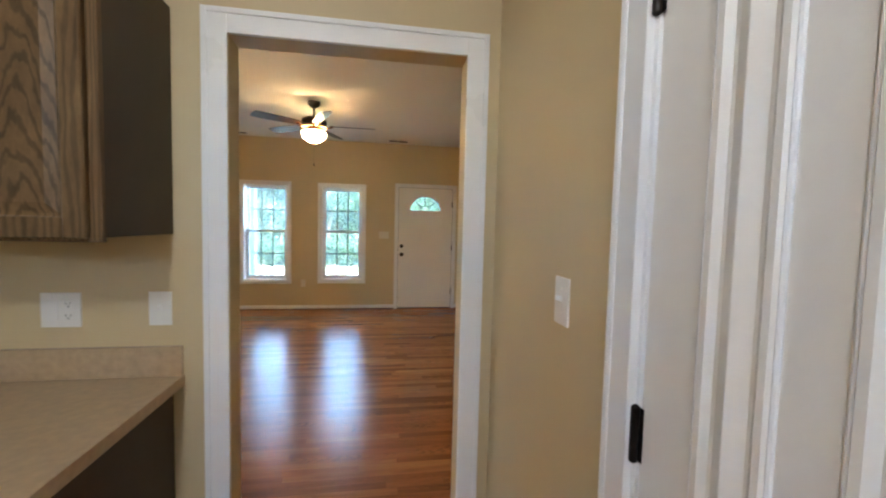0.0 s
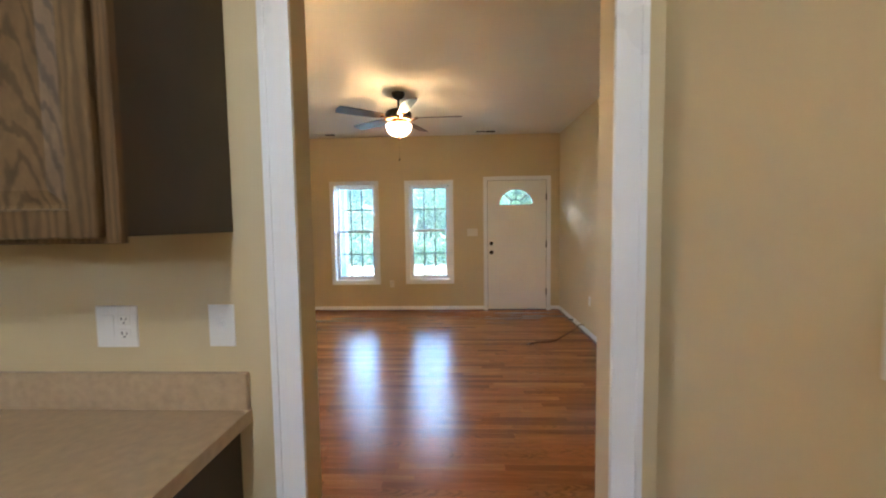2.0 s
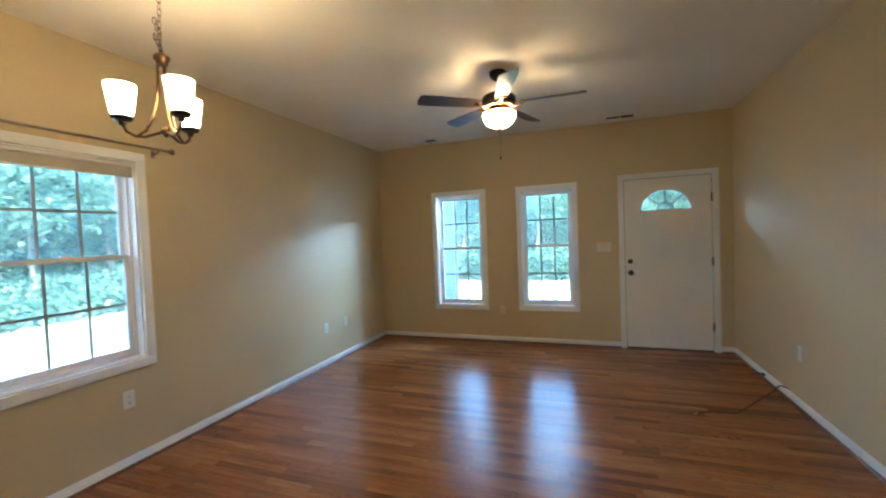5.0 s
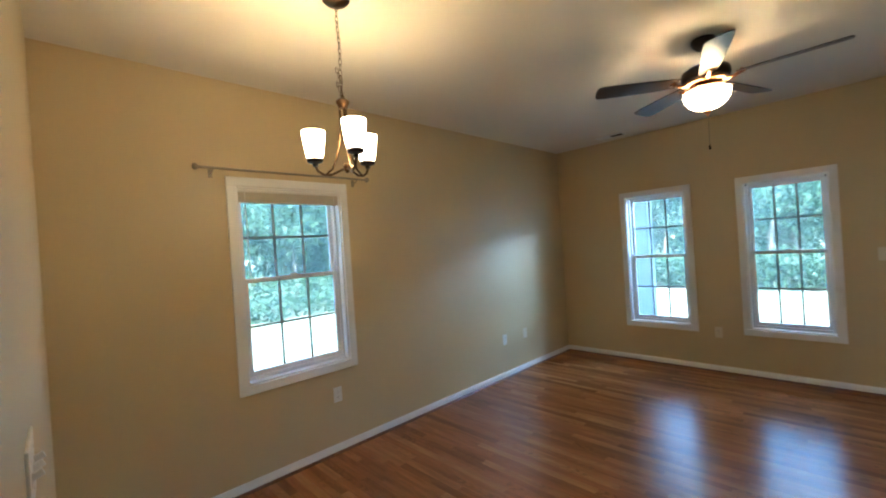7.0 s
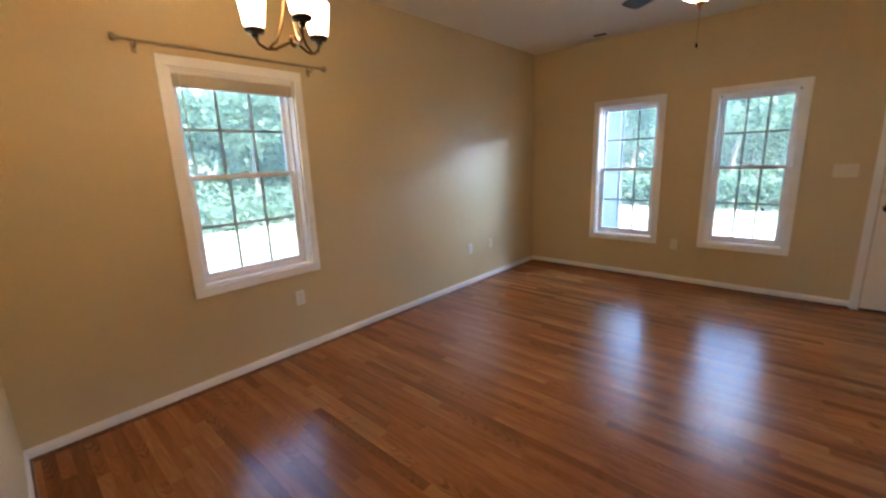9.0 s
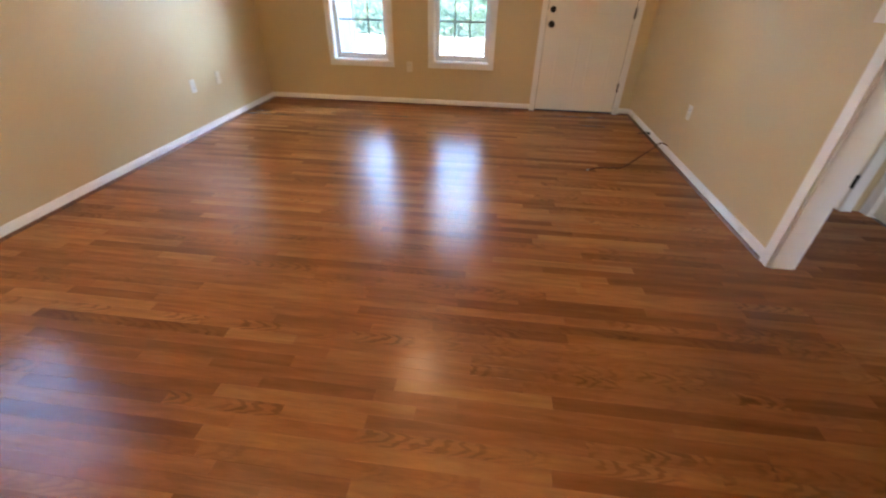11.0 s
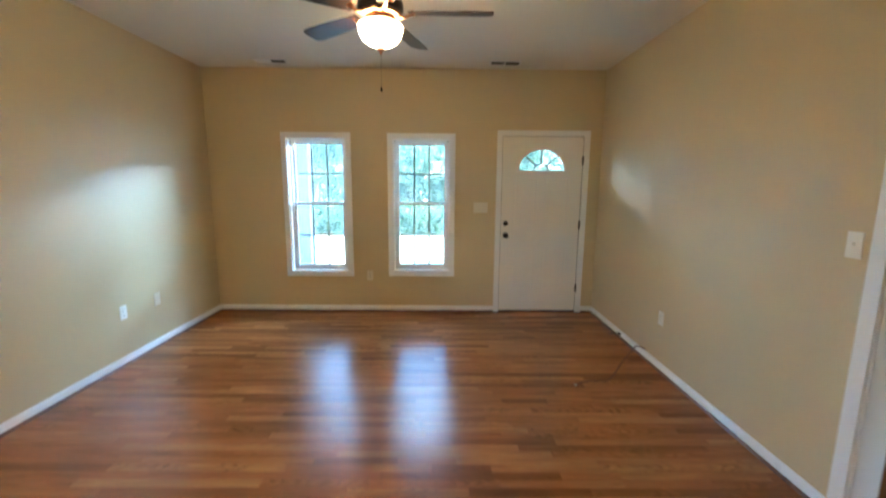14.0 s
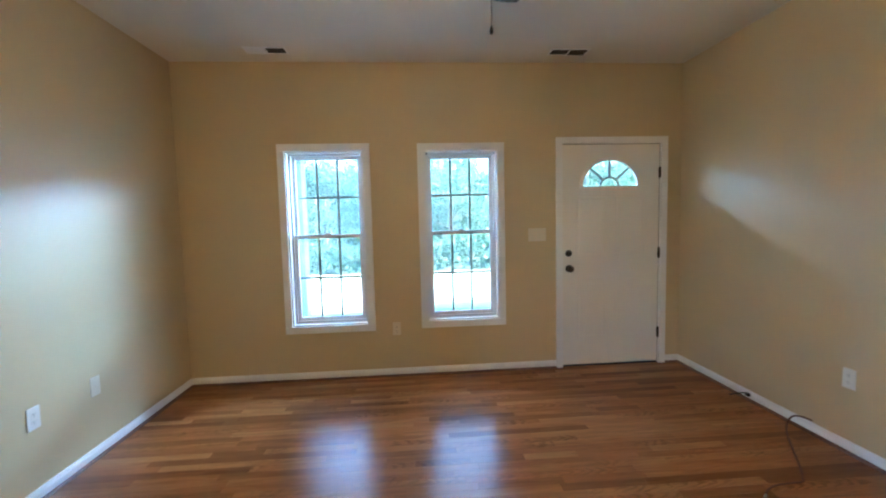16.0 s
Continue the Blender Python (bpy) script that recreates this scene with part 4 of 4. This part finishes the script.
# ---- ceiling registers ----
for x0 in (-2.20, 0.235):
    v = thing("ceiling_vent", "white louvred ceiling register, most slats toned dark as shaded slots", "vent", pose(x0, 6.31, H), "ceiling registers")
    L, W = 0.33, 0.13
    part("frame", boxes(((0, 0, -0.006), (L, 0.018, 0)), ((0, W - 0.018, -0.006), (L, W, 0)), ((0, 0.018, -0.006), (0.018, W - 0.018, 0)), ((L - 0.018, 0.018, -0.006), (L, W - 0.018, 0)), ((L / 2 - 0.006, 0.018, -0.006), (L / 2 + 0.006, W - 0.018, 0)), bevel=0.0015), M_TRIM, v)
    # dark sheet in place of the unlit duct
    part("backing", boxes(((0.018, 0.018, -0.002), (L - 0.018, W - 0.018, -0.0005))), M_SLOT, v)
    for half in (0, 1):
        for k in range(6):
            y = 0.028 + k * 0.0155
            sb = bmesh.new()
            xs = (0.019, L / 2 - 0.007) if half == 0 else (L / 2 + 0.007, L - 0.019)
            vs = box(sb, (xs[0], y - 0.006, -0.0062), (xs[1], y + 0.006, -0.0052))
            bmesh.ops.rotate(sb, verts=vs, cent=(0, y, -0.0057), matrix=Matrix.Rotation(radians(22 if half == (x0 < 0) else -42), 3, "X"))
            # most slats are coloured dark to imitate the shade in the slots
            part("slat", sb, M_TRIM if half == 0 and x0 < 0 else M_VENTD, v)

# ---- loose cable ----
cord = thing("coax_cable", "thin brown cable trailing from baseboard onto floor", "cable", pose(1.05, 4.87, 0))
def spline(pts, n=8):
    out = []
    P = [Vector(pts[0])] + [Vector(p) for p in pts] + [Vector(pts[-1])]
    for i in range(1, len(P) - 2):
        for k in range(n):
            t = k / n
            a, b, c, d = P[i - 1], P[i], P[i + 1], P[i + 2]
            out.append(0.5 * ((2 * b) + (c - a) * t + (2 * a - 5 * b + 4 * c - d) * t * t + (3 * b - 3 * c + d - a) * t ** 3))
    return out + [P[-1]]


o = Vector((1.05, 4.87, 0))
part("cable", tube([p - o for p in spline([(1.556, 5.30, 0.082), (1.540, 5.345, 0.084), (1.520, 5.39, 0.070), (1.495, 5.40, 0.032), (1.42, 5.335, 0.005), (1.30, 5.18, 0.004), (1.16, 4.99, 0.004),
      (1.085, 4.90, 0.004), (1.05, 4.87, 0.006), (0.99, 4.87, 0.004), (0.90, 4.862, 0.004), (0.83, 4.835, 0.004), (0.785, 4.80, 0.004)])], 0.0052, 8), M_CORD, cord, round_=True)
part("connector", tube([(0.785 - o.x, 4.80 - o.y, 0.0045), (0.765 - o.x, 4.785 - o.y, 0.005)], 0.0055, 8), M_NICKEL, cord, round_=True)
stub = thing("cable_stub", "short dark cable end at the baseboard", "cable", pose(1.50, 5.80, 0))
part("cable", tube([(0.058, -0.03, 0.045), (0.035, 0.0, 0.047), (0.0, 0.03, 0.030), (-0.035, 0.06, 0.010)], 0.0045, 8), M_BLACK, stub, round_=True)
part("plug", boxes(((0.028, -0.045, 0.034), (0.046, -0.012, 0.056)), bevel=0.004, seg=2), M_BLACK, stub)

# ---- kitchen: wall cabinet, base cabinet, worktop, range ----
def cab_door(parent, x0, x1, z0, z1, y, knob_x, knob_z):
    """A raised-panel cabinet door whose face stands at y, towards -y."""
    st = 0.052
    d = part("cabinet_door", boxes(((x0, y, z0), (x0 + st, y + 0.019, z1)), ((x1 - st, y, z0), (x1, y + 0.019, z1)), ((x0 + st, y + 0.0004, z0), (x1 - st, y + 0.019, z0 + st)), ((x0 + st, y + 0.0004, z1 - st), (x1 - st, y + 0.019, z1)), bevel=0.003), M_CAB, parent, "brown-stained oak raised-panel door")
    bm = bmesh.new()
    loops = []
    for ins, dy in ((0.0, 0.001), (0.004, 0.009), (0.010, 0.010), (0.034, 0.003), (0.036, 0.0022)):
        a, b, lo, hi = x0 + st - 0.002 + ins, x1 - st + 0.002 - ins, z0 + st - 0.002 + ins, z1 - st + 0.002 - ins
        loops.append([bm.verts.new((px, y + dy, pz)) for px, pz in ((a, lo), (b, lo), (b, hi), (a, hi))])
    for p, q in zip(loops, loops[1:]):
        for i in range(4):
            bm.faces.new((p[i], p[(i + 1) % 4], q[(i + 1) % 4], q[i]))
    bm.faces.new(loops[-1])
    part("raised_panel", bm, M_CABPANEL, d)
    if knob_x is not None:
        kb = lathe([(0.0, 0.0), (0.009, 0.0), (0.009, 0.003), (0.006, 0.006), (0.006, 0.012), (0.014, 0.017), (0.0165, 0.022), (0.014, 0.027), (0.0, 0.029)], 20)
        part("knob", kb, M_CHROME, d, "shiny nickel knob", pose(knob_x, y, knob_z, 90), True)
    return d


cab = thing("wall_cabinet", "brown-stained oak wall cabinet with nickel knobs", "cabinet", pose(0, 0, 0))
CXR, CXL, CF, CZ0, CZ1 = -0.605, -1.245, 0.912, 1.378, 2.14
part("body", boxes(((CXL, CF + 0.019, CZ0 + 0.012), (CXR, YK, CZ1)), bevel=0.0015), M_CABSIDE, cab, "plain side panel, toned dark as on its unlit side")
ff = bmesh.new()
for p, q in (((CXR - 0.030, CZ0), (CXR + 0.003, CZ1)), ((CXL, CZ0), (CXL + 0.032, CZ1)), ((CXL + 0.032, CZ1 - 0.035), (CXR - 0.030, CZ1)), ((CXL + 0.032, CZ0), (CXR - 0.030, CZ0 + 0.033))):
    box(ff, (p[0], CF, p[1]), (q[0], CF + 0.019, q[1]))
bmesh.ops.bevel(ff, geom=ff.edges[:], offset=0.0015, segments=1, affect="EDGES")
part("face_frame", ff, M_CABLIT, cab, "worn lighter oak face frame")
cab_door(cab, -0.918, -0.627, CZ0 + 0.010, CZ1 - 0.012, CF - 0.020, -0.892, 1.584)
cab_door(cab, -1.228, -0.934, CZ0 + 0.010, CZ1 - 0.012, CF - 0.020, -0.960, 1.584)

base = thing("base_cabinet", "stained base cabinet with shade-dark body under the beige worktop", "cabinet", pose(0, 0, 0))
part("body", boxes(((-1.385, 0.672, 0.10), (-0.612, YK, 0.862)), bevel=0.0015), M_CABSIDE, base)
part("face_frame", boxes(((-1.385, 0.653, 0.10), (-1.345, 0.672, 0.862)), ((-0.650, 0.653, 0.10), (-0.612, 0.672, 0.862)), ((-1.345, 0.653, 0.83), (-0.650, 0.672, 0.862)), ((-1.345, 0.653, 0.10), (-0.650, 0.672, 0.14)), bevel=0.001), M_CABLIT, base)
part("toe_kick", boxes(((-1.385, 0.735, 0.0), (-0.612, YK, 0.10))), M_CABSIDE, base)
cab_door(base, -1.355, -1.003, 0.13, 0.84, 0.633, -1.03, 0.77)
cab_door(base, -0.990, -0.640, 0.13, 0.84, 0.633, -0.963, 0.77)
top = thing("worktop", "beige speckled laminate worktop with low backsplash", "worktop", pose(0, 0, 0))
part("slab", boxes(((-1.388, 0.615, 0.862), (-0.575, YK, 0.900)), bevel=0.003, seg=2), M_LAM, top)
part("backsplash", boxes(((-1.388, YK - 0.020, 0.9005), (-0.578, YK - 0.0005, 1.004)), bevel=0.002), M_LAM, top)
rg = thing("range", "black-topped range set beside the worktop", "range", pose(0, 0, 0))
part("body", boxes(((-2.15, 0.66, 0.02), (-1.395, YK - 0.005, 0.885)), bevel=0.004), M_PLATE, rg)
part("cooktop", boxes(((-2.152, 0.63, 0.886), (-1.393, YK - 0.006, 0.908)), bevel=0.004, seg=2), M_COOK, rg, "black glass cooktop")

# ---- fill lamps in unseen openings added behind the kitchen and south of the hall ----
kw = new("kitchen_fill_light", bpy.data.lights.new("kitchen_fill_light", "AREA"))
kw.data.shape, kw.data.size, kw.data.size_y = "RECTANGLE", 0.48, 0.28
kw.data.energy, kw.data.color = KITCHEN_FILL_W, (0.46, 0.71, 1.0)
kw.matrix_basis = look((-0.55, KB - 0.06, 2.10), (-0.65, 1.2, 1.25))
bd = new("hall_fill_light", bpy.data.lights.new("hall_fill_light", "AREA"))
bd.data.shape, bd.data.size, bd.data.size_y = "RECTANGLE", 0.60, 0.95
bd.data.energy, bd.data.color = 0.42, (0.97, 0.98, 0.95)
bd.matrix_basis = look((2.02, KB - 0.06, 1.52), (2.1, 2.0, 1.3))

# ---- lamps added under the porch roof, in place of low sky light ----
band = new("porch_sky_fill", bpy.data.lights.new("porch_sky_fill", "AREA"))
band.data.shape, band.data.size, band.data.size_y = "RECTANGLE", 2.3, 0.20
band.data.energy, band.data.color = PORCH_SKY_FILL_W, (0.54, 0.75, 1.0)
band.matrix_basis = look((-0.88, 8.10, 2.36), (-0.88, 6.6, 1.90))
# second added lamp, narrowed and aimed to lay a pale patch on the west wall
gap = new("north_east_sky_fill", bpy.data.lights.new("north_east_sky_fill", "AREA"))
gap.data.shape, gap.data.size, gap.data.size_y = "RECTANGLE", 1.10, 0.20
gap.data.energy, gap.data.color, gap.data.spread = NORTH_EAST_SKY_FILL_W, (0.48, 0.71, 1.0), radians(75)
gap.matrix_basis = look((-0.43, 8.06, 2.36), (XW, 5.40, 1.25))

# ---- porch ----
struct("porch_floor", boxes(((-4.2, YN + WT, -0.30), (3.4, 8.75, -0.10)), bevel=0.01), M_SLAB, "grey concrete porch floor", "porch")
roof = bmesh.new()
box(roof, (-4.2, YN + WT, 2.62), (3.4, 8.95, 2.80))
struct("porch_ceiling", roof, M_BOARD, "white boarded porch ceiling, toned blue-grey as in shade", "porch")
for i in range(17):
    y = YN + WT + 0.01 + i * 0.13
    part("board", boxes(((-4.18, y, 2.606), (3.38, y + 0.122, 2.622)), bevel=0.003), M_BOARD, bpy.data.objects["porch_ceiling"])
struct("porch_beam", boxes(((-4.2, 8.20, 2.47), (3.4, 8.42, 2.605)), bevel=0.006), M_BOARD, "white porch beam on posts, toned blue-grey as in shade", "beam")
for x in (-2.44, 3.1):
    pc = thing("porch_post", "white square porch post with plain base, toned blue-grey as in shade", "post", pose(x, 8.31, -0.10), "porch posts")
    part("shaft", boxes(((-0.14, -0.10, 0.10), (0.14, 0.10, 2.50)), bevel=0.006), M_BOARD, pc)
    part("base", boxes(((-0.165, -0.125, 0.0), (0.165, 0.125, 0.14)), bevel=0.008), M_BOARD, pc)
    part("cap", boxes(((-0.165, -0.125, 2.47), (0.165, 0.125, 2.566)), bevel=0.008), M_BOARD, pc)


# ---- trees ----
def leaf_into(verts, faces, c, s, rng):
    q = Euler((rng.uniform(-1.2, 1.2), rng.uniform(-1.2, 1.2), rng.uniform(0, 6.28))).to_matrix()
    k = len(verts)
    for x, y, z in ((-0.5, 0, 0), (0, -0.38, 0.10), (0.55, 0, -0.06), (0, 0.38, 0.10)):
        verts.append(c + q @ (Vector((x, y, z)) * s))
    faces.append((k, k + 1, k + 2)), faces.append((k, k + 2, k + 3))


def tree(seed, h, spread, leaves, m):
    """A broadleaf tree: tapered trunk, limbs, and a crown of single leaf sprays round the limb ends."""
    rng = random.Random(seed)
    t = thing("tree", "broadleaf tree in full summer leaf", "tree", m, "woodland trees")
    lean = [Vector((0.02 * h * math.sin(seed + k), 0.02 * h * math.cos(seed * 2 + k), h * k / 8)) for k in range(9)]
    r0 = 0.022 * h
    bm = tube([Vector((0, 0, -0.1))] + lean[1:], [r0 * 1.25] + [r0 * (1 - 0.105 * k) for k in range(1, 9)], 9)
    ends = []
    for k in range(16):
        z = rng.uniform(0.14, 0.95)
        p = lean[min(7, int(z * 8))].lerp(lean[min(8, int(z * 8) + 1)], z * 8 % 1)
        a = k * 2.4 + rng.uniform(-0.4, 0.4)
        L = spread * (1.05 - 0.75 * abs(z - 0.35)) * rng.uniform(0.7, 1.1)
        d = Vector((math.cos(a), math.sin(a), rng.uniform(0.05, 0.5)))
        mid, end = p + d * L * 0.5 + Vector((0, 0, 0.1)), p + d * L
        tube([p, mid, end], [r0 * 0.32, r0 * 0.2, 0.012], 6, bm)
        ends += [(mid, 0.55), (end, 0.8), (p + d * L * 0.75, 0.7)]
    ends.append((lean[8], 0.9))
    part("trunk", bm, M_BARK, t, round_=True)
    verts, faces = [], []
    for i in range(leaves):
        e, s = ends[i % len(ends)]
        s *= spread / 3.2
        c = e + Vector((rng.gauss(0, s), rng.gauss(0, s), rng.gauss(0, s * 0.6)))
        leaf_into(verts, faces, c, rng.uniform(0.10, 0.22), rng)
    me = bpy.data.meshes.new("crown")
    me.from_pydata([tuple(v) for v in verts], [], faces)
    me.materials.append(M_LEAF)
    cr = new("crown", me)
    cr.parent = t
    return t


G = -0.35
rt = random.Random(7)
protos = [tree(3, 4.9, 2.5, 4900, pose(-5.5, 25.0, G)), tree(8, 5.6, 2.8, 5500, pose(1.5, 28.0, G)), tree(15, 4.4, 2.2, 4300, pose(-12.0, 24.0, G))]
SPOTS = [(-9.0, 30.5), (-2.0, 25.0), (5.0, 27.0), (-16.5, 30.0), (-6.0, 35.0), (2.5, 36.0), (6.5, 38.0), (-13.0, 36.0),
         (-16.0, 8.5), (-18.0, 13.0), (-20.0, 5.0), (-21.5, 17.5), (-17.5, 2.0), (-23.5, 10.0), (-24.0, 1.0), (-22.0, 22.0), (-19.0, -3.0), (-26.5, 14.0), (-27.0, 6.0), (-20.5, -8.0), (-15.5, 17.0), (-8.5, 25.0), (1.0, 24.0), (4.5, 33.0), (-3.0, 31.0), (8.0, 23.5), (-17.0, 5.5), (-19.5, 10.5), (-16.5, 11.0), (-22.5, 3.0), (-18.5, -0.5), (-25.0, 18.0),
         (10.0, 26.0), (13.0, 29.5), (16.5, 27.0), (9.5, 31.5), (20.0, 31.0), (12.0, 23.0), (24.0, 28.5)]
for i, (x, y) in enumerate(SPOTS):
    copy_thing(protos[i % 3], pose(x, y, G, 0, 0, rt.uniform(0, 360)))
# a tree that stands alone nearer to the house
copy_thing(protos[2], pose(-2.1, 19.5, G, 0, 0, 40))

# undergrowth and far woods behind the trees
rv = random.Random(11)
verts, faces = [], []
for i in range(50000):
    if i % 5 < 3:
        x, y = rv.uniform(-30, 28), rv.uniform(31, 44)
        z = G + abs(rv.gauss(0, 1)) * 3.0 * (0.4 + 0.6 * noise.noise(Vector((x * 0.2, y * 0.2, 1))) ** 2 + 0.6)
    else:
        x, y = rv.uniform(-38, -22), rv.uniform(-16, 30)
        z = G + abs(rv.gauss(0, 1)) * 3.4
    leaf_into(verts, faces, Vector((x, y, min(z, 4.6))), rv.uniform(0.20, 0.44), rv)
me = bpy.data.meshes.new("far_woods")
me.from_pydata([tuple(v) for v in verts], [], faces)
me.materials.append(M_LEAF)
tagged(new("far_woods", me), "dense green undergrowth and woods in sunlight", "woods", "", "stuff")

ru = random.Random(21)
verts, faces = [], []
for i in range(42000):
    if i % 5 < 3:
        x, y = ru.uniform(-16, 8.5), 16.3 + abs(ru.gauss(0, 1.6))
    else:
        x, y = -12.3 - abs(ru.gauss(0, 1.6)), ru.uniform(-9, 17)
    bump = 0.5 + 0.5 * noise.noise(Vector((x * 0.45, y * 0.45, 3.0)))
    z = G + ru.random() ** 0.8 * (0.35 + 1.25 * bump)
    leaf_into(verts, faces, Vector((x, y, z)), ru.uniform(0.08, 0.19), ru)
me = bpy.data.meshes.new("undergrowth")
me.from_pydata([tuple(v) for v in verts], [], faces)
me.materials.append(M_LEAF)
tagged(new("undergrowth", me), "green shrubs and saplings along the yard edge", "shrubs", "", "stuff")

# ---- floor boards ----
BWID = 0.0572
LENGTHS = (0.32, 0.46, 0.61, 0.78, 0.95, 1.22)


def board_mesh(verts, faces, L, x=0.0, y=0.0):
    """One strip with eased upper edges, its top at z = 0."""
    g, c, k = 0.0001, 0.0004, len(verts)
    for z, e in ((-0.019, g), (-c, g), (0.0, g + c)):
        for px, py in ((e, e), (L - e, e), (L - e, BWID - e), (e, BWID - e)):
            verts.append((x + px, y + py, z))
    for b in (0, 4):
        for i in range(4):
            j = (i + 1) % 4
            faces.append((k + b + i, k + b + j, k + b + 4 + j, k + b + 4 + i))
    faces.append((k + 8, k + 9, k + 10, k + 11))


rf = random.Random(5)
shared = {}
rest_v, rest_f = [], []
row, y = 0, YK
while y < YN - 0.005:
    x0, x1 = (XW, HX) if y < HY else (XW, XE)
    x = x0
    first = True
    while x < x1 - 0.01:
        L = rf.choice(LENGTHS)
        if first:
            L = round(rf.uniform(0.2, 1.1), 2)
            first = False
        if x + L > x1 - 0.15:
            L = round(x1 - x, 3)
        near = 1.45 < y < 4.05 and x > -2.75 and x + L < 1.60 and L in LENGTHS
        if near:
            if L not in shared:
                v, f = [], []
                board_mesh(v, f, L)
                shared[L] = bpy.data.meshes.new("floor_board")
                shared[L].from_pydata(v, [], f)
                shared[L].materials.append(M_OAK)
            b = new("floor_board", shared[L])
            b.location = (x, y, 0)
            b.parent = floor_ob
        else:
            board_mesh(rest_v, rest_f, L, x, y)
        x += L
    y += BWID
    row += 1
y = KB
while y < YK - 0.001:
    x = XW
    while x < KX - 0.01:
        L = min(rf.choice(LENGTHS), KX - x)
        board_mesh(rest_v, rest_f, L, x, y)
        x += L
    y += BWID
me = bpy.data.meshes.new("floor_boards_rest")
me.from_pydata(rest_v, [], rest_f)
me.materials.append(M_OAKJ)
rest = new("floor_boards_rest", me)
rest.parent = floor_ob
tagged(rest, kind="stuff")
